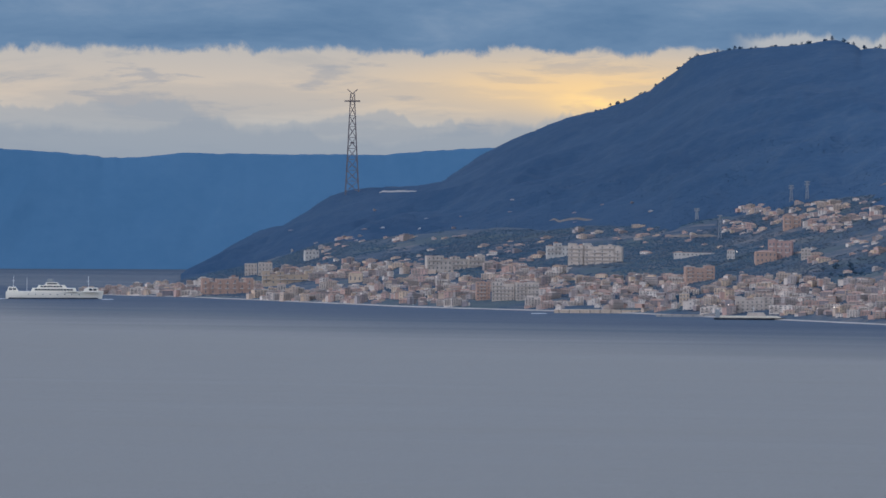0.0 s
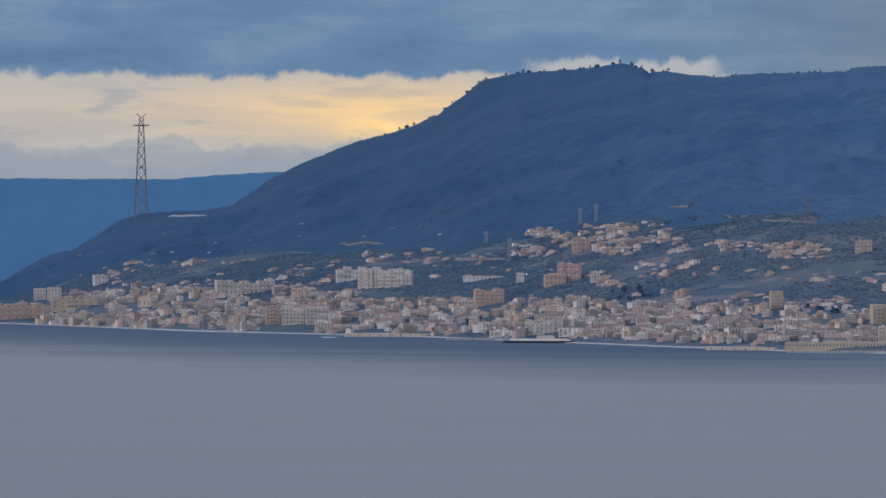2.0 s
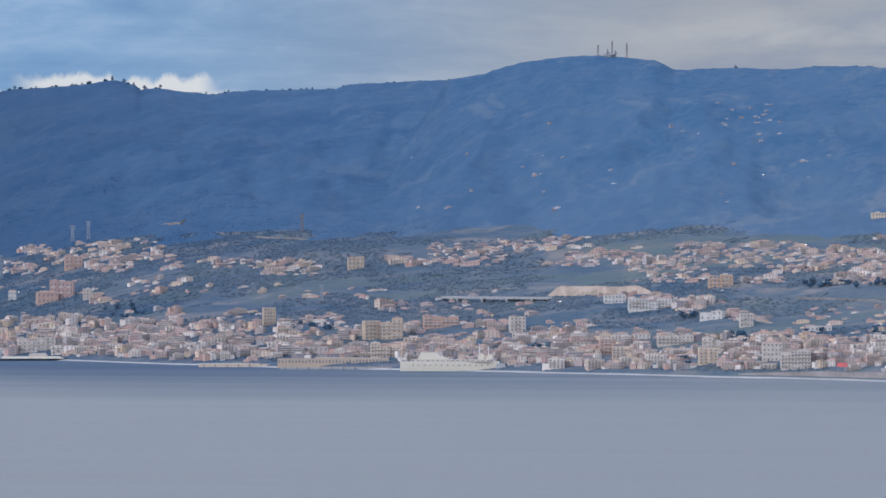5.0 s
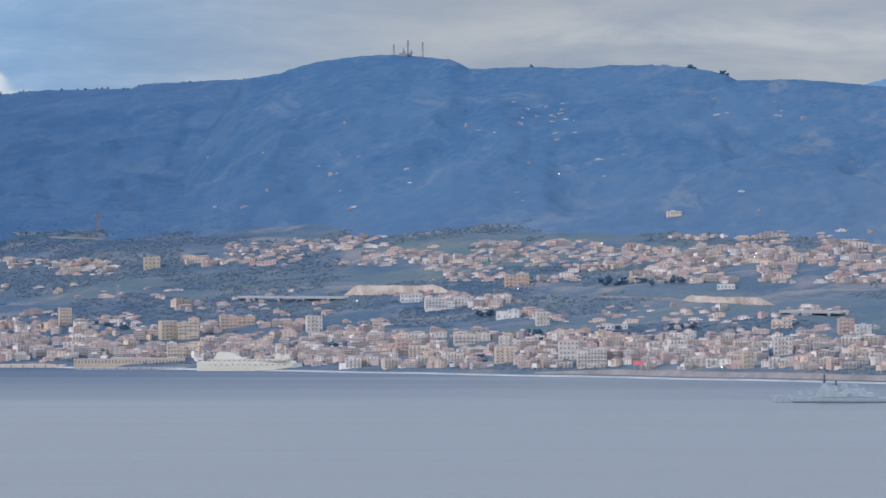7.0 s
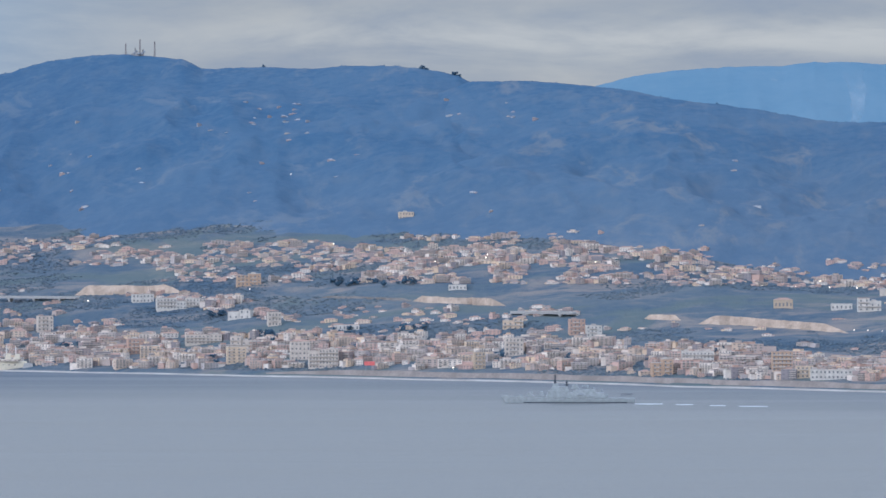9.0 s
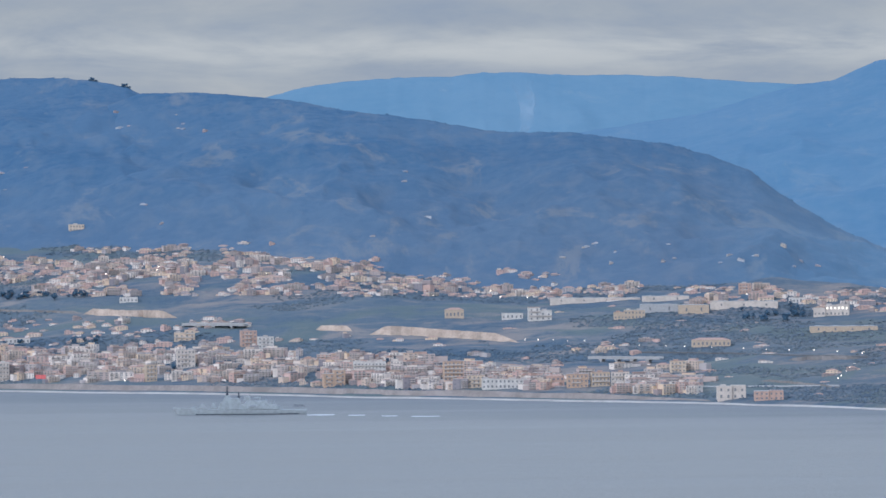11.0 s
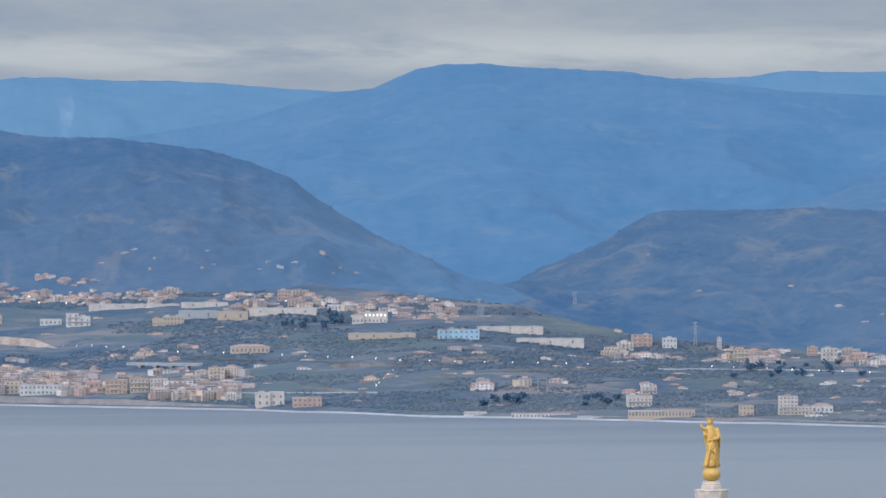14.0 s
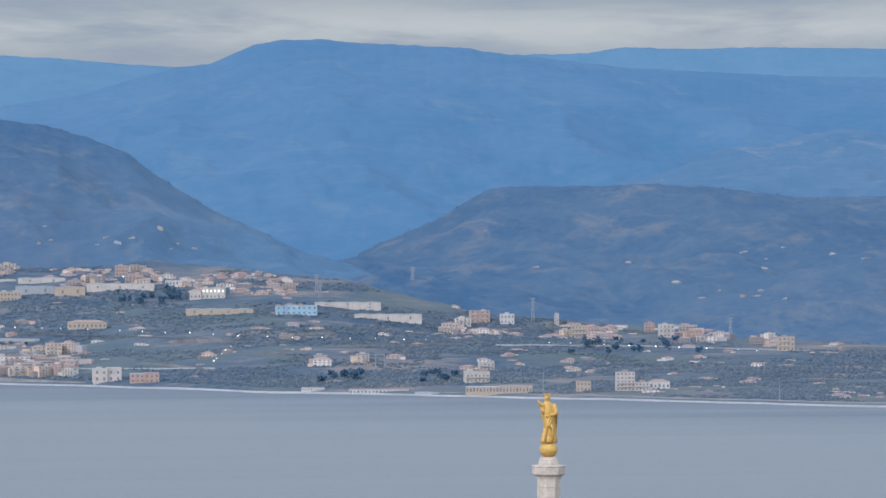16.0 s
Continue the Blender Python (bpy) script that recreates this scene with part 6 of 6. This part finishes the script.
for a, size in ((14.54, 1.0), (14.60, 0.7), (14.95, 0.95), (15.0, 0.65), (12.57, 0.6), (9.0, 0.5)):
    plant(crest(hb, a) - Vector((0, 0, 1.2)), rt.randrange(4), size, "lone dark tree on the hill crest", "crest trees")
a = 1.9
while a < 8.6:
    plant(crest(ha, a) - Vector((0, 0, 1.0)), rt.randrange(4), rt.uniform(0.5, 0.95) if a < 5.5 else rt.uniform(0.4, 0.65), "dark tree on the headland crest", "crest trees")
    a += rt.choice((0.05, 0.07, 0.09, 0.14, 0.2))
for a0, a1, e0, e1, n in ((13.4, 14.5, -0.66, -0.60, 22), (13.2, 13.9, -1.40, -1.25, 10), (18.0, 18.5, -1.55, -1.45, 8), (28.2, 30.0, -1.62, -1.42, 26), (22.5, 23.4, -1.0, -0.85, 16), (15.8, 16.6, -1.6, -1.45, 8), (2.9, 3.4, -1.35, -1.28, 6), (25.0, 26.8, -1.98, -1.85, 22),
                          (14.25, 14.60, -1.28, -1.18, 10), (18.2, 18.55, -1.50, -1.40, 10), (15.35, 15.6, -1.62, -1.54, 6), (13.4, 13.65, -1.28, -1.20, 6), (12.5, 12.8, -1.36, -1.26, 8),
                          (11.85, 12.1, -1.08, -0.98, 7), (11.75, 12.0, -1.64, -1.56, 5), (16.3, 16.6, -1.66, -1.56, 7), (6.9, 7.6, -1.22, -1.05, 14), (10.0, 10.4, -1.45, -1.35, 6), (4.6, 5.2, -1.05, -0.92, 10)):
    for i in range(n):
        q = on_coast(rt.uniform(a0, a1), rt.uniform(e0, e1))
        if q:
            plant(q[0], rt.randrange(4), rt.uniform(0.5, 0.95), "dark pine tree on the coastal slope", "slope trees")


def wood(name, label, places, material, small, large, tall=0.9):
    """Uncountable far crowns, each a rough little clump."""
    shape = np.array([(0, 0, 1), (0.95, 0.2, -0.35), (0.2, 0.95, -0.3), (-0.9, 0.3, -0.4), (-0.3, -0.95, -0.3), (0.6, -0.7, -0.35), (0, 0, -0.6)])
    tri = np.array([(0, 1, 2), (0, 2, 3), (0, 3, 4), (0, 4, 5), (0, 5, 1), (6, 2, 1), (6, 3, 2), (6, 4, 3), (6, 5, 4), (6, 1, 5)])
    g = np.random.RandomState(len(places))
    n = len(places)
    pl = np.array([tuple(p) for p in places])
    s_ = g.uniform(small, large, n)
    ang = g.uniform(0, 6.28, n)
    jit = 1 + g.uniform(-0.35, 0.35, (n, 7, 3))
    v = shape[None] * jit
    c, s2 = np.cos(ang)[:, None], np.sin(ang)[:, None]
    vx = v[:, :, 0] * c - v[:, :, 1] * s2
    vy = v[:, :, 0] * s2 + v[:, :, 1] * c
    v = np.stack([vx * s_[:, None] * 1.15, vy * s_[:, None] * 1.15, v[:, :, 2] * s_[:, None] * tall], 2) + pl[:, None, :]
    f = tri[None] + (np.arange(n) * 7)[:, None, None]
    ob = sheet(name, v.reshape(-1, 3).tolist(), f.reshape(-1, 3).tolist(), material)
    return tagged(ob, label, "trees", kind="stuff")


def scatter(h, n, seed, thr, lo=0.02, hi=0.97):
    """Places on a hill where the copses are thick."""
    g = np.random.RandomState(seed)
    na, nr = h["z"].shape
    i = g.randint(0, na, n * 3)
    s_ = g.uniform(lo, hi, n * 3) * 69
    j = s_.astype(int)
    f = s_ - j
    r = h["r"][i, j] * (1 - f) + h["r"][i, j + 1] * f
    z = h["z"][i, j] * (1 - f) + h["z"][i, j + 1] * f
    x, y = ground_xy(h["az"][i], r)
    keep = rough(x * 0.012, y * 0.012, seed + 40, 4) > thr
    return list(zip(x[keep][:n], y[keep][:n], z[keep][:n]))


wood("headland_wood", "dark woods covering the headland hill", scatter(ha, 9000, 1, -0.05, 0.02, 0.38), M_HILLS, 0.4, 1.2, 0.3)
# ridge line of tree crowns
line = []
for h, a0, a1, n in ((ha, -2.6, 9.0, 900), (hb, 9.2, 15.1, 260), (hc, 15.2, 24.5, 420), (hd, 25.6, 33.0, 420)):
    for i in range(n):
        a = rt.uniform(a0, a1)
        if noise.noise(Vector((a * 2.2, 0, 0))) > -0.25:
            p = crest(h, a)
            line.append((p.x, p.y, p.z - rt.uniform(0.2, 0.9)))
wood("crest_wood", "fringe of tree crowns along the hill crests", line, M_RIDGE, 0.5, 1.5)
# gardens and copses between the houses
g = np.random.RandomState(9)
n = 150000
ga = g.uniform(-3.3, 33.0, n)
gs = g.uniform(0.03, 1.0, n)
gr = shore_r(ga) + (brow_r(ga) - shore_r(ga)) * gs
gx, gy = ground_xy(ga, gr)
gz = coast_z(ga, gr)
thick = rough(gx * 0.010, gy * 0.014, 77, 4)
keep = thick + 0.25 * rough(gx * 0.05, gy * 0.05, 91, 3) > np.where(ga > 21.5, -0.02, np.where(gs < 0.35, 0.06, 0.04))
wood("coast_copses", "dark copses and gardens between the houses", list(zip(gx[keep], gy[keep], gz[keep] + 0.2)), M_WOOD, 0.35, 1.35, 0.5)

g = np.random.RandomState(19)
n = 70000
ga = g.uniform(-3.2, 9.5, n)
gs = g.uniform(0.22, 1.0, n)
gr = shore_r(ga) + (brow_r(ga) - shore_r(ga)) * gs
gx, gy = ground_xy(ga, gr)
keep = rough(gx * 0.009, gy * 0.013, 57, 4) + 0.3 * rough(gx * 0.06, gy * 0.06, 61, 3) > -0.22 + 0.12 * np.clip(ga - 3, 0, 6) + 0.25 * (gs < 0.36)
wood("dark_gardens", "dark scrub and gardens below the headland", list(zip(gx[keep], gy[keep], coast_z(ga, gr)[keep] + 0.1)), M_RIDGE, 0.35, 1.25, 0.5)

# ---------------------------------------------------------------- lone houses on the hills
lone = []
for t_ in ((-2.2, 1.5, -0.75, -0.45, 34, ha), (-1.4, 2.6, -0.6, -0.1, 16, ha), (7.5, 10.6, 0.3, 0.95, 7, hb), (10.0, 14.4, 0.25, 1.4, 14, hb), (12.3, 13.2, 1.2, 1.62, 16, hb), (14.6, 16.2, 1.4, 1.65, 8, hc), (19.5, 23.6, -0.35, 0.2, 16, hc), (29.8, 32.0, -0.95, -0.3, 12, hd), (27.0, 29.6, -0.8, 0.0, 4, hd), (8.0, 14.5, 0.2, 1.0, 9, hb), (14.8, 19.5, 0.0, 0.9, 6, hc)):
    a0, a1, e0, e1, n, h = t_
    for i in range(n):
        a, e = rt.uniform(a0, a1), rt.uniform(e0, e1)
        q = on_any(a, e)
        if q and q[0].z > 3:
            m = pose(q[0].x, q[0].y, q[0].z, 0, 0, facing(q[0], rt.uniform(-30, 30))) @ Matrix.Diagonal((rt.uniform(0.3, 0.75), 0.45, rt.uniform(0.3, 0.5), 1)) @ pose(0, 2.5, 0)
            lone.append((m, rt.choice((2, 3, 3, 8, 8, 6))))
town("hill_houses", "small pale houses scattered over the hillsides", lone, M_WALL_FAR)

# ---------------------------------------------------------------- low farm buildings and sheds between the copses
farms = []
while len(farms) < 120:
    a, s_ = rt.uniform(19.5, 32.8), rt.uniform(0.06, 0.95)
    if noise.noise(Vector((a * 1.7, s_ * 4.0, 5.0))) < -0.05:
        continue
    lo, hi = shore_r(np.array([a])), brow_r(np.array([a]))
    r = lo + (hi - lo) * s_
    x, y = ground_xy(np.array([a]), r)
    q = Vector((float(x[0]), float(y[0]), float(coast_z(np.array([a]), r)[0]) - 0.1))
    m = pose(q.x, q.y, q.z, 0, 0, facing(q, rt.uniform(-25, 25))) @ Matrix.Diagonal((rt.uniform(0.5, 1.3), 0.5, rt.uniform(0.25, 0.48), 1)) @ pose(0, 2.5, 0)
    farms.append((m, rt.choice((2, 3, 3, 8, 8, 6))))
town("farm_buildings", "low pale farm buildings and sheds among dark copses", farms)

# ---------------------------------------------------------------- thin smoke rising in the far valley
M_SMOKE = bpy.data.materials.new("thin_smoke")
M_SMOKE.use_nodes = True
t = M_SMOKE.node_tree
see, veil = t.nodes.new("ShaderNodeBsdfTransparent"), t.nodes.new("ShaderNodeMixShader")
b = t.nodes["Principled BSDF"]
b.inputs["Base Color"].default_value, b.inputs["Roughness"].default_value = (0.62, 0.66, 0.70, 1), 1.0
sp = t.nodes.new("ShaderNodeSeparateXYZ")
t.links.new(where(t), sp.inputs[0])
SMOKE_LO, SMOKE_HI = EYE_Z + 4250 * float(drop(1.30)), EYE_Z + 4250 * float(drop(2.10))
rise_ = maths(t, "DIVIDE", maths(t, "SUBTRACT", sp.outputs[2], SMOKE_LO), SMOKE_HI - SMOKE_LO)
thins = maths(t, "MULTIPLY", smooth(t, rise_, 0.0, 0.25), maths(t, "SUBTRACT", 1.0, smooth(t, rise_, 0.55, 1.0)))
t.links.new(maths(t, "MULTIPLY", maths(t, "MULTIPLY", smooth(t, fuzz(t, where(t), 0.10, 4.0, 0.6), 0.3, 0.7), 0.11), thins), veil.inputs[0])
t.links.new(see.outputs[0], veil.inputs[1])
t.links.new(b.outputs[0], veil.inputs[2])
t.links.new(veil.outputs[0], t.nodes["Material Output"].inputs[0])
bm = bmesh.new()
last = None
for i in range(25):
    f = i / 24
    x, y = ground_xy(19.88 + 0.08 * f + 0.05 * math.sin(f * 5.0), 4250)
    c = Vector((float(x), float(y), SMOKE_LO + (SMOKE_HI - SMOKE_LO) * f))
    ring = []
    for k in range(14):
        a = 2 * math.pi * k / 14
        rad = (3.2 + 8.0 * f) * (1 + 0.5 * noise.noise(Vector((math.cos(a) * 1.3, math.sin(a) * 1.3, f * 7))))
        ring.append(bm.verts.new(c + Vector((rad * math.cos(a), rad * 0.6 * math.sin(a), 0))))
    if last:
        for k in range(14):
            bm.faces.new((last[k], last[(k + 1) % 14], ring[(k + 1) % 14], ring[k]))
    last = ring
plume = part("smoke_plume", bm, M_SMOKE)
plume.visible_shadow = False
plume.data.polygons.foreach_set("use_smooth", [True] * len(plume.data.polygons))
tagged(plume, "thin pale smoke rising from the far valley", "smoke", kind="stuff")
